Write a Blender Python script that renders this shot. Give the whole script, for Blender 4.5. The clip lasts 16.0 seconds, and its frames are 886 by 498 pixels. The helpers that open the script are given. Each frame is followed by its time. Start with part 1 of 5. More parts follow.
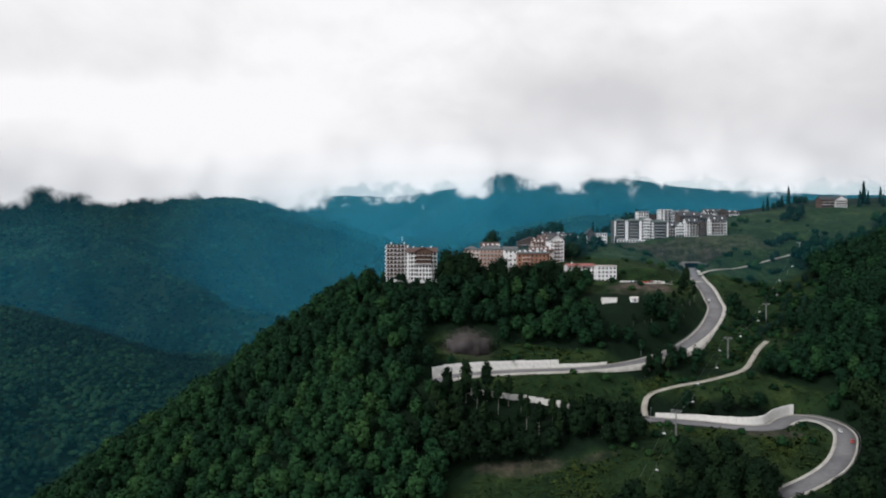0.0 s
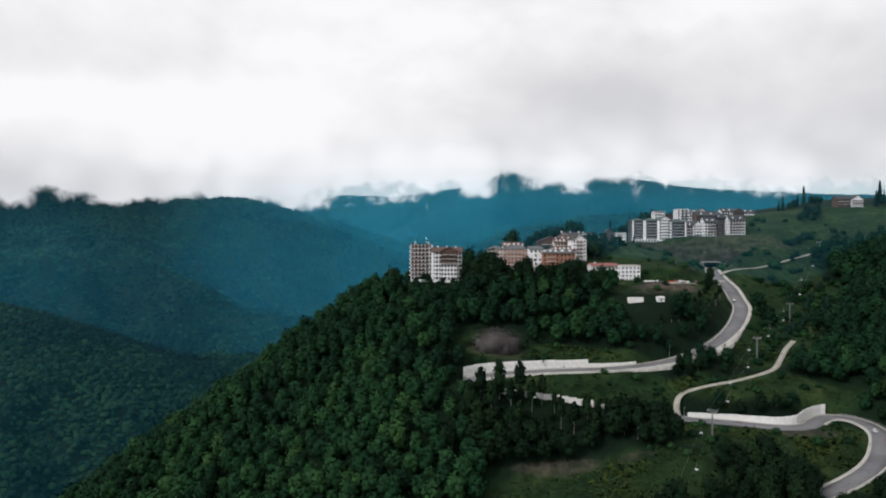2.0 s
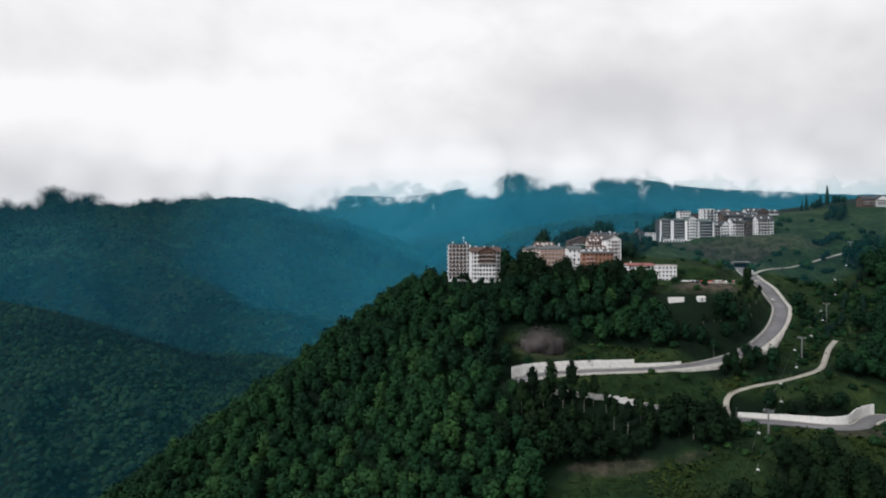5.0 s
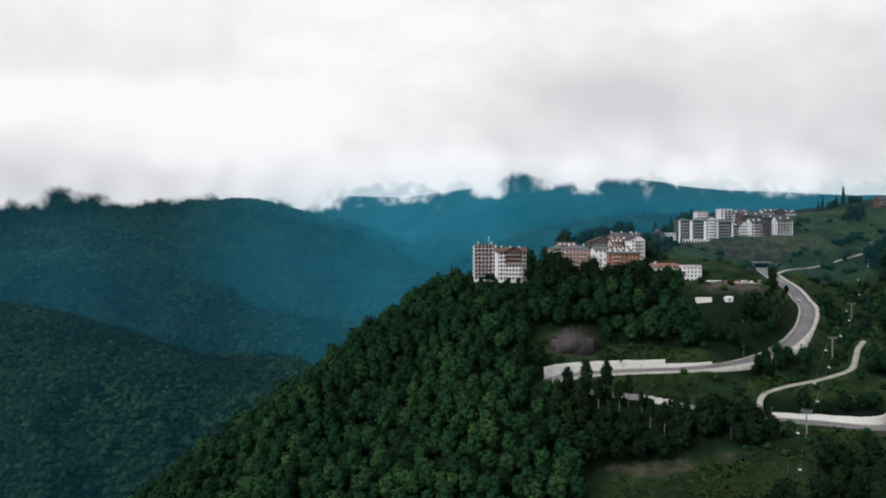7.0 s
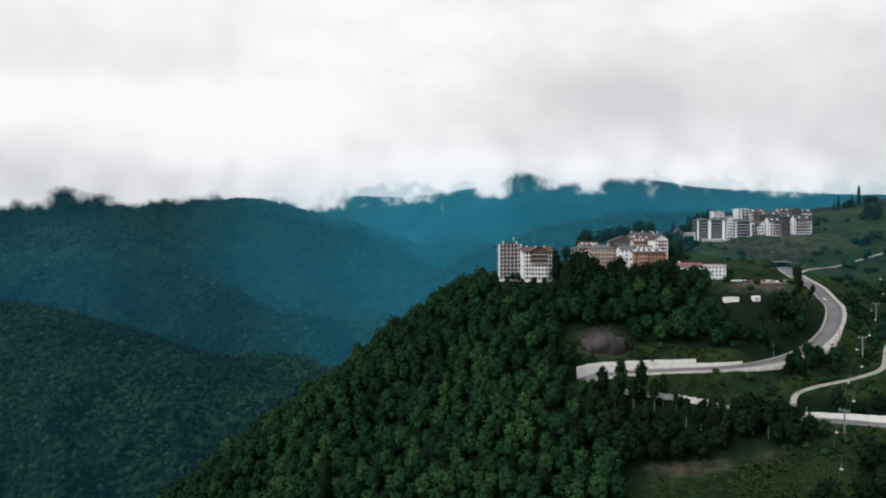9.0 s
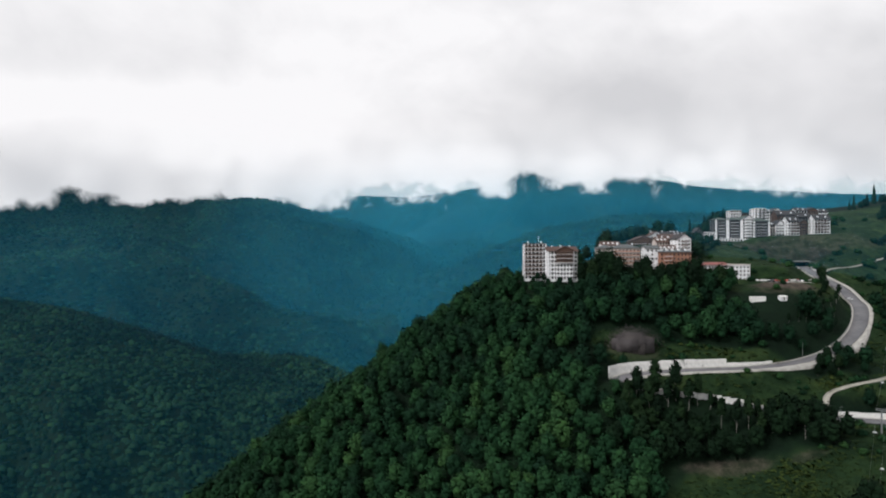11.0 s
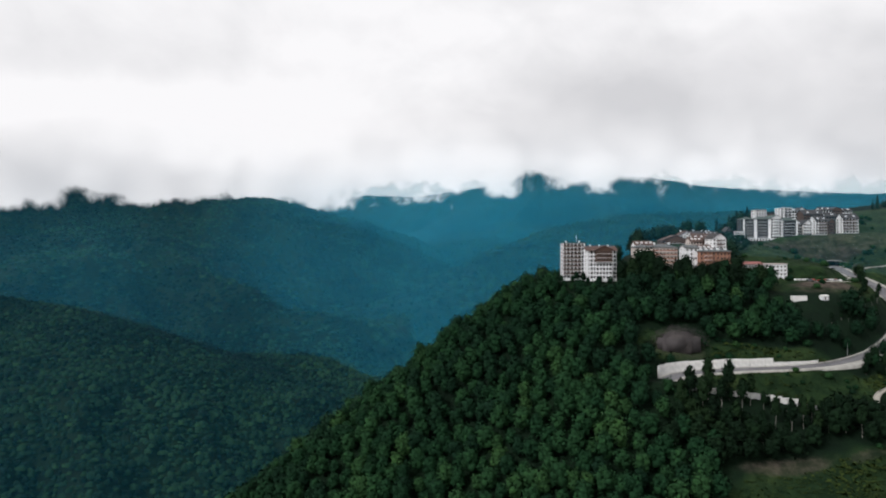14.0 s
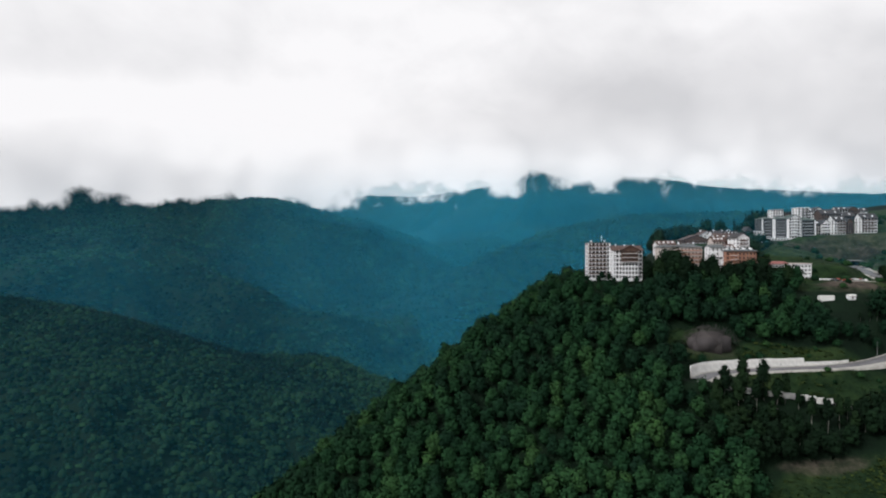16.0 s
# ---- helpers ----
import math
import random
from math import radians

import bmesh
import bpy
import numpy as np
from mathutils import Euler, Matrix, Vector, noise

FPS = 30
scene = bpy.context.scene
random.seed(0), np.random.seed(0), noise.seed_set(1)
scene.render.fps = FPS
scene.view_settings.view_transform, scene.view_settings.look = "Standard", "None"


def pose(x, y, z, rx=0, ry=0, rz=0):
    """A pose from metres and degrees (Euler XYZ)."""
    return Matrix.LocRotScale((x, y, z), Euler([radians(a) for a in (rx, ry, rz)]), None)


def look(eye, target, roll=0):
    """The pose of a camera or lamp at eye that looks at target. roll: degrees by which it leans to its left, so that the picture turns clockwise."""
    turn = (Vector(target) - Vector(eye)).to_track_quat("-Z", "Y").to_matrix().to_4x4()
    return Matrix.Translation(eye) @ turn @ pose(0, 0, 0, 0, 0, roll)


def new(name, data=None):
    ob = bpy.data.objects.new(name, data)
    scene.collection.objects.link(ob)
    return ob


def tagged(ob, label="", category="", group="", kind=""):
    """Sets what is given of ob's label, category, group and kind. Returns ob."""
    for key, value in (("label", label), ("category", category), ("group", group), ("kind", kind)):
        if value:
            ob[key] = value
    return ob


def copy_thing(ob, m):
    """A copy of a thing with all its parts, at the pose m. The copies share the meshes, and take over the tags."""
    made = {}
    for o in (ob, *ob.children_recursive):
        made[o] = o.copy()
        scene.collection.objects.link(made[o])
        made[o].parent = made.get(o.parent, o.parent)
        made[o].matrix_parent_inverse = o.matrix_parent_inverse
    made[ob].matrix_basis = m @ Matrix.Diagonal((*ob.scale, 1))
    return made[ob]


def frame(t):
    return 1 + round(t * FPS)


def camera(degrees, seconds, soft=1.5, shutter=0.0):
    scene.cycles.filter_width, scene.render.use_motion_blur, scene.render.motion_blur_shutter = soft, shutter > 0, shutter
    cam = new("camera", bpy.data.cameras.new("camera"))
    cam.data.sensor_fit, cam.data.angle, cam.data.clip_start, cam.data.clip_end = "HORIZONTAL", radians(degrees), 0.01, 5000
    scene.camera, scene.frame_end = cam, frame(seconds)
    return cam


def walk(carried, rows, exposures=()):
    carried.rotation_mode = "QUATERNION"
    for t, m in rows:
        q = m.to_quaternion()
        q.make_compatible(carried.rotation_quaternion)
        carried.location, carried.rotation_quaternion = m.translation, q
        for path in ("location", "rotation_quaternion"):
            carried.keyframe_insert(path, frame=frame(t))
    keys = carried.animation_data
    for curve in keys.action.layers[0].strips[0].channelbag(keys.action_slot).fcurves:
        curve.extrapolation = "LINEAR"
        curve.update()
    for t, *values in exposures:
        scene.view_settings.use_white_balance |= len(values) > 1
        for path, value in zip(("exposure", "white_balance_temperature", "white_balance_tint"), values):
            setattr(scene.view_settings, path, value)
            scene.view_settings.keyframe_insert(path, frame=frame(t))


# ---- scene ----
cam = camera(70.0, 16.0, soft=2.0)
METRES, EYE, TILT, LEAN, TURN = 155.0, 300.0, 0.0, 0.0, 0.0
ROWS = [
    (0.0, 0.0, 0.0, 0.0, 0.0, 0.0, 0.0),
    (0.5, -0.028, 0.0012, -0.0, -0.02, -0.03, -0.0),
    (1.0, -0.0606, 0.0013, -0.0004, -0.01, -0.03, -0.01),
    (1.5, -0.0885, 0.0017, -0.0007, 0.0, -0.02, -0.01),
    (2.0, -0.1212, 0.0019, -0.0003, 0.01, -0.03, -0.0),
    (2.5, -0.1502, 0.0023, -0.0007, 0.02, -0.02, -0.0),
    (3.0, -0.1834, 0.0026, -0.0009, 0.03, -0.03, 0.02),
    (3.5, -0.2126, 0.0029, -0.0009, 0.03, -0.02, 0.03),
    (4.0, -0.2459, 0.0035, -0.0012, 0.02, -0.02, 0.04),
    (6.5, -0.3992, 0.0057, -0.0038, 0.07, 0.05, 0.03),
    (7.0, -0.4332, 0.0057, -0.0046, 0.07, 0.06, 0.03),
    (7.5, -0.462, 0.0066, -0.0045, 0.07, 0.05, 0.05),
    (8.0, -0.4959, 0.0071, -0.0044, 0.06, 0.04, 0.06),
    (8.5, -0.525, 0.0077, -0.0048, 0.06, 0.05, 0.07),
    (9.0, -0.5586, 0.0082, -0.0049, 0.07, 0.04, 0.08),
    (11.5, -0.7146, 0.0112, -0.0054, 0.06, 0.01, 0.12),
    (12.0, -0.7488, 0.0119, -0.0055, 0.04, -0.01, 0.12),
    (12.5, -0.7776, 0.0127, -0.0057, 0.03, -0.02, 0.11),
    (13.0, -0.811, 0.0134, -0.0059, 0.03, -0.03, 0.12),
    (13.5, -0.8409, 0.0138, -0.0067, 0.02, -0.01, 0.11),
    (14.0, -0.8743, 0.0142, -0.0063, 0.02, -0.0, 0.13),
    (14.5, -0.9032, 0.0148, -0.0067, 0.02, 0.01, 0.14),
    (15.0, -0.9372, 0.0154, -0.0069, 0.02, 0.01, 0.14),
    (15.5, -0.9658, 0.0158, -0.0075, 0.02, 0.01, 0.14),
    (16.0, -0.9997, 0.0166, -0.0073, 0.01, 0.0, 0.14),
]
walk(cam, [(t, pose(0, 0, EYE, TILT, LEAN, TURN) @ pose(METRES * x, METRES * y, METRES * z, 90 + pitch, roll, yaw)) for t, x, y, z, yaw, pitch, roll in ROWS])
# ---- world, sun, exposure ----
world = bpy.data.worlds.new("overcast_sky")
scene.world = world
world.use_nodes = True
wn, wl = world.node_tree.nodes, world.node_tree.links
wn.clear()
w_out = wn.new("ShaderNodeOutputWorld")
w_bg = wn.new("ShaderNodeBackground")
w_sky = wn.new("ShaderNodeTexSky")
w_sky.sky_type, w_sky.sun_disc = "NISHITA", False
w_sky.sun_elevation, w_sky.sun_rotation = radians(38), radians(-129.5)
w_bg.inputs["Strength"].default_value = 0.10
w_bg2 = wn.new("ShaderNodeBackground")
w_tc, w_map, w_noise, w_ramp = (wn.new("ShaderNode" + n) for n in ("TexCoord", "Mapping", "TexNoise", "ValToRGB"))
w_map.inputs["Scale"].default_value = (2.0, 2.0, 5.0)
w_noise.inputs["Scale"].default_value = 1.6
w_noise.inputs["Detail"].default_value = 5.0
w_ramp.color_ramp.elements[0].color = (0.72, 0.74, 0.77, 1)
w_ramp.color_ramp.elements[1].color = (1.0, 1.0, 0.99, 1)
w_ramp.color_ramp.elements[0].position, w_ramp.color_ramp.elements[1].position = 0.3, 0.62
w_bg2.inputs["Strength"].default_value = 0.86
w_mix = wn.new("ShaderNodeMixShader")
w_mix.inputs[0].default_value = 0.85
wl.new(w_tc.outputs["Generated"], w_map.inputs[0])
wl.new(w_map.outputs[0], w_noise.inputs["Vector"])
wl.new(w_noise.outputs[0], w_ramp.inputs[0])
wl.new(w_ramp.outputs[0], w_bg2.inputs[0])
wl.new(w_sky.outputs[0], w_bg.inputs[0])
wl.new(w_bg.outputs[0], w_mix.inputs[1])
wl.new(w_bg2.outputs[0], w_mix.inputs[2])
wl.new(w_mix.outputs[0], w_out.inputs[0])
sun = new("sun", bpy.data.lights.new("sun", "SUN"))
sun.data.energy, sun.data.angle, sun.data.color = 2.2, radians(12), (1.0, 0.985, 0.97)
sun.matrix_world = look((-680, -560, 680), (0, 0, 0))

# ---- materials ----


def mat(name, rough=0.9, metal=0.0):
    m = bpy.data.materials.new(name)
    m.use_nodes = True
    b = m.node_tree.nodes["Principled BSDF"]
    b.inputs["Roughness"].default_value, b.inputs["Metallic"].default_value = rough, metal
    return m, m.node_tree.nodes, m.node_tree.links, b


def rgb(c):
    return (*c, 1.0)


def noise_node(n, l, scale, detail=4.0, rough=0.55, coord="Object"):
    tc = n.new("ShaderNodeTexCoord")
    t = n.new("ShaderNodeTexNoise")
    t.inputs["Scale"].default_value, t.inputs["Detail"].default_value, t.inputs["Roughness"].default_value = scale, detail, rough
    l.new(tc.outputs[coord], t.inputs["Vector"])
    return t.outputs[0]


def ramp_node(n, l, fac, stops):
    r = n.new("ShaderNodeValToRGB")
    e = r.color_ramp.elements
    while len(e) < len(stops):
        e.new(0.5)
    for k, (p, c) in zip(e, stops):
        k.position, k.color = p, rgb(c)
    l.new(fac, r.inputs[0])
    return r.outputs[0]


def mix_node(n, l, fac, a, b, how="MIX"):
    x = n.new("ShaderNodeMix")
    x.data_type, x.blend_type = "RGBA", how
    for i, v in ((0, fac), (6, a), (7, b)):
        if isinstance(v, (int, float)):
            x.inputs[i].default_value = v
        elif isinstance(v, tuple):
            x.inputs[i].default_value = rgb(v)
        else:
            l.new(v, x.inputs[i])
    return x.outputs[2]


def bump_node(n, l, height, b, strength, dist):
    p = n.new("ShaderNodeBump")
    p.inputs["Strength"].default_value, p.inputs["Distance"].default_value = strength, dist
    l.new(height, p.inputs["Height"])
    l.new(p.outputs[0], b.inputs["Normal"])


def plain(name, c1, c2, scale=0.6, rough=0.85, metal=0.0, fine=6.0, bump=0.25):
    """Two-scale mottled surface between two near colours."""
    m, n, l, b = mat(name, rough, metal)
    big = noise_node(n, l, scale, 5)
    small = noise_node(n, l, scale * fine, 4)
    col = ramp_node(n, l, big, [(0.3, c1), (0.7, c2)])
    dark = ramp_node(n, l, small, [(0.3, (0.78, 0.78, 0.78)), (0.65, (1, 1, 1))])
    l.new(mix_node(n, l, 1.0, col, dark, "MULTIPLY"), b.inputs["Base Color"])
    bump_node(n, l, small, b, bump, 0.05)
    return m


def attr_node(n, name):
    a = n.new("ShaderNodeAttribute")
    a.attribute_name = name
    return a.outputs["Fac"]


def foliage(name, stops, single, vary=1.0):
    m, n, l, b = mat(name, 0.9)
    if single:
        oi = n.new("ShaderNodeObjectInfo")
        tint = oi.outputs["Random"]
    else:
        tint = attr_node(n, "tint")
    base = ramp_node(n, l, tint, stops)
    g = n.new("ShaderNodeNewGeometry")
    leaf = ramp_node(n, l, g.outputs["Random Per Island"], [(0.0, (1 - 0.25 * vary, 1 - 0.22 * vary, 1 - 0.25 * vary)), (0.6, (1, 1, 1)), (1.0, (1 + 0.3 * vary, 1 + 0.28 * vary, 1 + 0.1 * vary))])
    l.new(mix_node(n, l, 1.0, base, leaf, "MULTIPLY"), b.inputs["Base Color"])
    b.inputs["Specular IOR Level"].default_value = 0.06
    return m


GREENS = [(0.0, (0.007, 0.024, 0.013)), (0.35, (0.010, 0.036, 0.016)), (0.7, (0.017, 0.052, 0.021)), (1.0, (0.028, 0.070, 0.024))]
# greens darkened to stand for shade on the hill's right side
SHADED_GREENS = [(0.0, (0.005, 0.013, 0.007)), (0.6, (0.007, 0.019, 0.009)), (1.0, (0.012, 0.027, 0.011))]
# dark needle greens with haze blue mixed into the colour
DARKS = [(0.0, (0.008, 0.024, 0.021)), (1.0, (0.014, 0.038, 0.026))]
FARS = [(0.0, (0.002, 0.009, 0.008)), (0.45, (0.006, 0.021, 0.014)), (1.0, (0.015, 0.042, 0.020))]
M_LEAF = foliage("broad_leaves", GREENS, True)
M_LEAF_ALL = foliage("broad_leaves_mass", GREENS, False)
M_LEAF_DARK = foliage("shady_leaves", SHADED_GREENS, True)
M_SHADE_ALL = foliage("shady_leaves_mass", SHADED_GREENS, False)
M_NEEDLE = foliage("dark_needles", DARKS, True)
M_LEAF_FAR = foliage("far_canopy", FARS, False, 0.8)
M_GRASS = foliage("meadow_blades", [(0.0, (0.014, 0.028, 0.009)), (0.6, (0.026, 0.044, 0.012)), (1.0, (0.042, 0.062, 0.016))], False, 0.5)
M_BARK = plain("bark", (0.10, 0.085, 0.07), (0.17, 0.15, 0.13), 1.5)
M_BIRCH = plain("pale_bark", (0.24, 0.225, 0.20), (0.40, 0.38, 0.35), 1.2)
M_WHITE = plain("white_render", (0.81, 0.81, 0.83), (0.88, 0.88, 0.90), 0.12)
M_WFRAME = plain("window_frame_paint", (0.30, 0.26, 0.23), (0.42, 0.38, 0.35), 0.5)
M_CREAM = plain("cream_render", (0.60, 0.52, 0.48), (0.70, 0.62, 0.58), 0.12)
M_ORANGE = plain("terracotta_render", (0.33, 0.16, 0.11), (0.43, 0.22, 0.15), 0.12)
M_BROWN = plain("brown_cladding", (0.075, 0.042, 0.032), (0.12, 0.068, 0.05), 0.3)
M_GREYWALL = plain("grey_cladding", (0.055, 0.058, 0.066), (0.09, 0.094, 0.104), 0.3)
M_ROOFBROWN = plain("brown_roof", (0.075, 0.045, 0.038), (0.12, 0.072, 0.06), 0.25)
M_ROOFGREY = plain("slate_roof", (0.085, 0.095, 0.10), (0.14, 0.15, 0.155), 0.25)
M_ROOFDARK = plain("dark_roof", (0.035, 0.033, 0.036), (0.06, 0.055, 0.058), 0.25)
M_ROOFRED = plain("red_roof", (0.24, 0.085, 0.08), (0.33, 0.13, 0.115), 0.25)
M_ROOFGREEN = plain("green_grey_roof", (0.06, 0.08, 0.075), (0.10, 0.125, 0.115), 0.25)
M_CONC = plain("pale_concrete", (0.74, 0.725, 0.70), (0.90, 0.885, 0.87), 0.09)
M_DRY = foliage("dry_twigs", [(0.0, (0.080, 0.072, 0.074)), (1.0, (0.12, 0.105, 0.108))], True, 0.5)
M_OLDCONC = plain("weathered_concrete", (0.13, 0.13, 0.125), (0.24, 0.235, 0.22), 0.2)
M_APRON = plain("broken_concrete", (0.30, 0.285, 0.26), (0.52, 0.50, 0.47), 0.25)
M_LOT = plain("dark_gravel_bank", (0.045, 0.045, 0.05), (0.085, 0.083, 0.085), 0.12)
M_KERB = plain("concrete_gutter", (0.36, 0.34, 0.31), (0.52, 0.50, 0.46), 0.15)
M_ASPH = plain("worn_asphalt", (0.12, 0.118, 0.128), (0.20, 0.196, 0.205), 0.07)
M_TRACK = plain("pale_gravel", (0.28, 0.26, 0.22), (0.44, 0.42, 0.37), 0.2)
M_STEEL = plain("galvanised_steel", (0.22, 0.23, 0.24), (0.34, 0.35, 0.36), 1.0, 0.5, 0.6)
M_RUBBER = plain("tyre_rubber", (0.02, 0.02, 0.02), (0.035, 0.035, 0.035), 3.0)
M_CARWHITE = plain("white_car_paint", (0.72, 0.72, 0.72), (0.8, 0.8, 0.8), 0.5, 0.3)
M_CARRED = plain("red_car_paint", (0.42, 0.05, 0.035), (0.5, 0.07, 0.05), 0.5, 0.3)
M_CARDARK = plain("dark_car_paint", (0.03, 0.035, 0.045), (0.05, 0.055, 0.065), 0.5, 0.3)


def glass_mat():
    m, n, l, b = mat("window_glass", 0.15)
    b.inputs["Specular IOR Level"].default_value = 0.14
    oi = n.new("ShaderNodeObjectInfo")
    l.new(ramp_node(n, l, oi.outputs["Random"], [(0.0, (0.012, 0.014, 0.017)), (0.75, (0.022, 0.025, 0.03)), (1.0, (0.07, 0.07, 0.075))]), b.inputs["Base Color"])
    return m


M_GLASS = glass_mat()


def ground_mat():
    m, n, l, b = mat("hill_ground", 0.95)
    big = noise_node(n, l, 0.03, 6, 0.6)
    mid = noise_node(n, l, 0.16, 6, 0.65)
    fine = noise_node(n, l, 1.1, 4, 0.6)
    grass = ramp_node(n, l, big, [(0.30, (0.011, 0.027, 0.011)), (0.5, (0.019, 0.041, 0.015)), (0.68, (0.038, 0.062, 0.021))])
    tuft = ramp_node(n, l, mid, [(0.36, (0.45, 0.55, 0.58)), (0.56, (1, 1, 1)), (0.75, (1.4, 1.3, 1.1))])
    grass = mix_node(n, l, 1.0, grass, tuft, "MULTIPLY")
    soil = ramp_node(n, l, mid, [(0.3, (0.034, 0.029, 0.024)), (0.7, (0.105, 0.084, 0.070))])
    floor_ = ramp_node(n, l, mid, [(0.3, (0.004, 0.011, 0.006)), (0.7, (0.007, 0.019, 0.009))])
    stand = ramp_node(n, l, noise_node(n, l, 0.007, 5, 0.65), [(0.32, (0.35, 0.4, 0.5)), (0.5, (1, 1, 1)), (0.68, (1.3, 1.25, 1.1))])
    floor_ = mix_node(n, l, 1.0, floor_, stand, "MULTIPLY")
    e = n.new("ShaderNodeMath")
    e.operation = "MULTIPLY_ADD"
    l.new(mid, e.inputs[0])
    e.inputs[1].default_value = 1.6
    e.inputs[2].default_value = -0.8
    add = n.new("ShaderNodeMath")
    add.use_clamp = True
    l.new(attr_node(n, "soil"), add.inputs[0])
    l.new(e.outputs[0], add.inputs[1])
    gate = n.new("ShaderNodeMath")
    gate.operation, gate.use_clamp = "MULTIPLY", True
    l.new(add.outputs[0], gate.inputs[0])
    l.new(attr_node(n, "soil"), gate.inputs[1])
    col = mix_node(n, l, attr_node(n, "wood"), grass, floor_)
    col = mix_node(n, l, gate.outputs[0], col, soil)
    sm = ramp_node(n, l, fine, [(0.3, (0.7, 0.7, 0.7)), (0.65, (1.1, 1.1, 1.1))])
    l.new(mix_node(n, l, 1.0, col, sm, "MULTIPLY"), b.inputs["Base Color"])
    bump_node(n, l, mid, b, 0.6, 1.5)
    b.inputs["Specular IOR Level"].default_value = 0.1
    return m


M_GROUND = ground_mat()


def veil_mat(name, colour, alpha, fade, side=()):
    """Stand-in for airlight: a faint tinted sheet that dissolves towards its upper edge. side: (from x, to x, share of
    it there).
    """
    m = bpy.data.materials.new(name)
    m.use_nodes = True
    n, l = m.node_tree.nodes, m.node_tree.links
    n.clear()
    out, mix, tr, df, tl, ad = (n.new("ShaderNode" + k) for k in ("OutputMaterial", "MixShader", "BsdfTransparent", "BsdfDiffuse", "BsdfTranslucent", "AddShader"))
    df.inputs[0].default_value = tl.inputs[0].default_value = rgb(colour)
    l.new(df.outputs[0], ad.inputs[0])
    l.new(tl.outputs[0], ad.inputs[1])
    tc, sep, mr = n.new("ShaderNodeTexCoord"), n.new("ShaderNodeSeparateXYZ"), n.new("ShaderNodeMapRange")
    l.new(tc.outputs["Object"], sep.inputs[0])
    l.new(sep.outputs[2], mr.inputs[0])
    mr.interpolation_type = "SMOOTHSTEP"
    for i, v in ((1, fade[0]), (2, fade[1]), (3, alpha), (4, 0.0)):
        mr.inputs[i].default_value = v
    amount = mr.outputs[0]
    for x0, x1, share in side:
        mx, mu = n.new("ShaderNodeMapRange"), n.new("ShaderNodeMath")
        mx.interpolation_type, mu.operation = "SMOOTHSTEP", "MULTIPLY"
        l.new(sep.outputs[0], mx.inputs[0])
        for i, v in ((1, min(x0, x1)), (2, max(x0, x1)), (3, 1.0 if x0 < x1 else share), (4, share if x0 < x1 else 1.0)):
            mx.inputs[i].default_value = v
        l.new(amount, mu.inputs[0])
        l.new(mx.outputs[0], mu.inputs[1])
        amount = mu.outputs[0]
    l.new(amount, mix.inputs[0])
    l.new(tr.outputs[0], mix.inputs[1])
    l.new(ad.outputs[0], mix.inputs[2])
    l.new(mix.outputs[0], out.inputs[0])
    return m


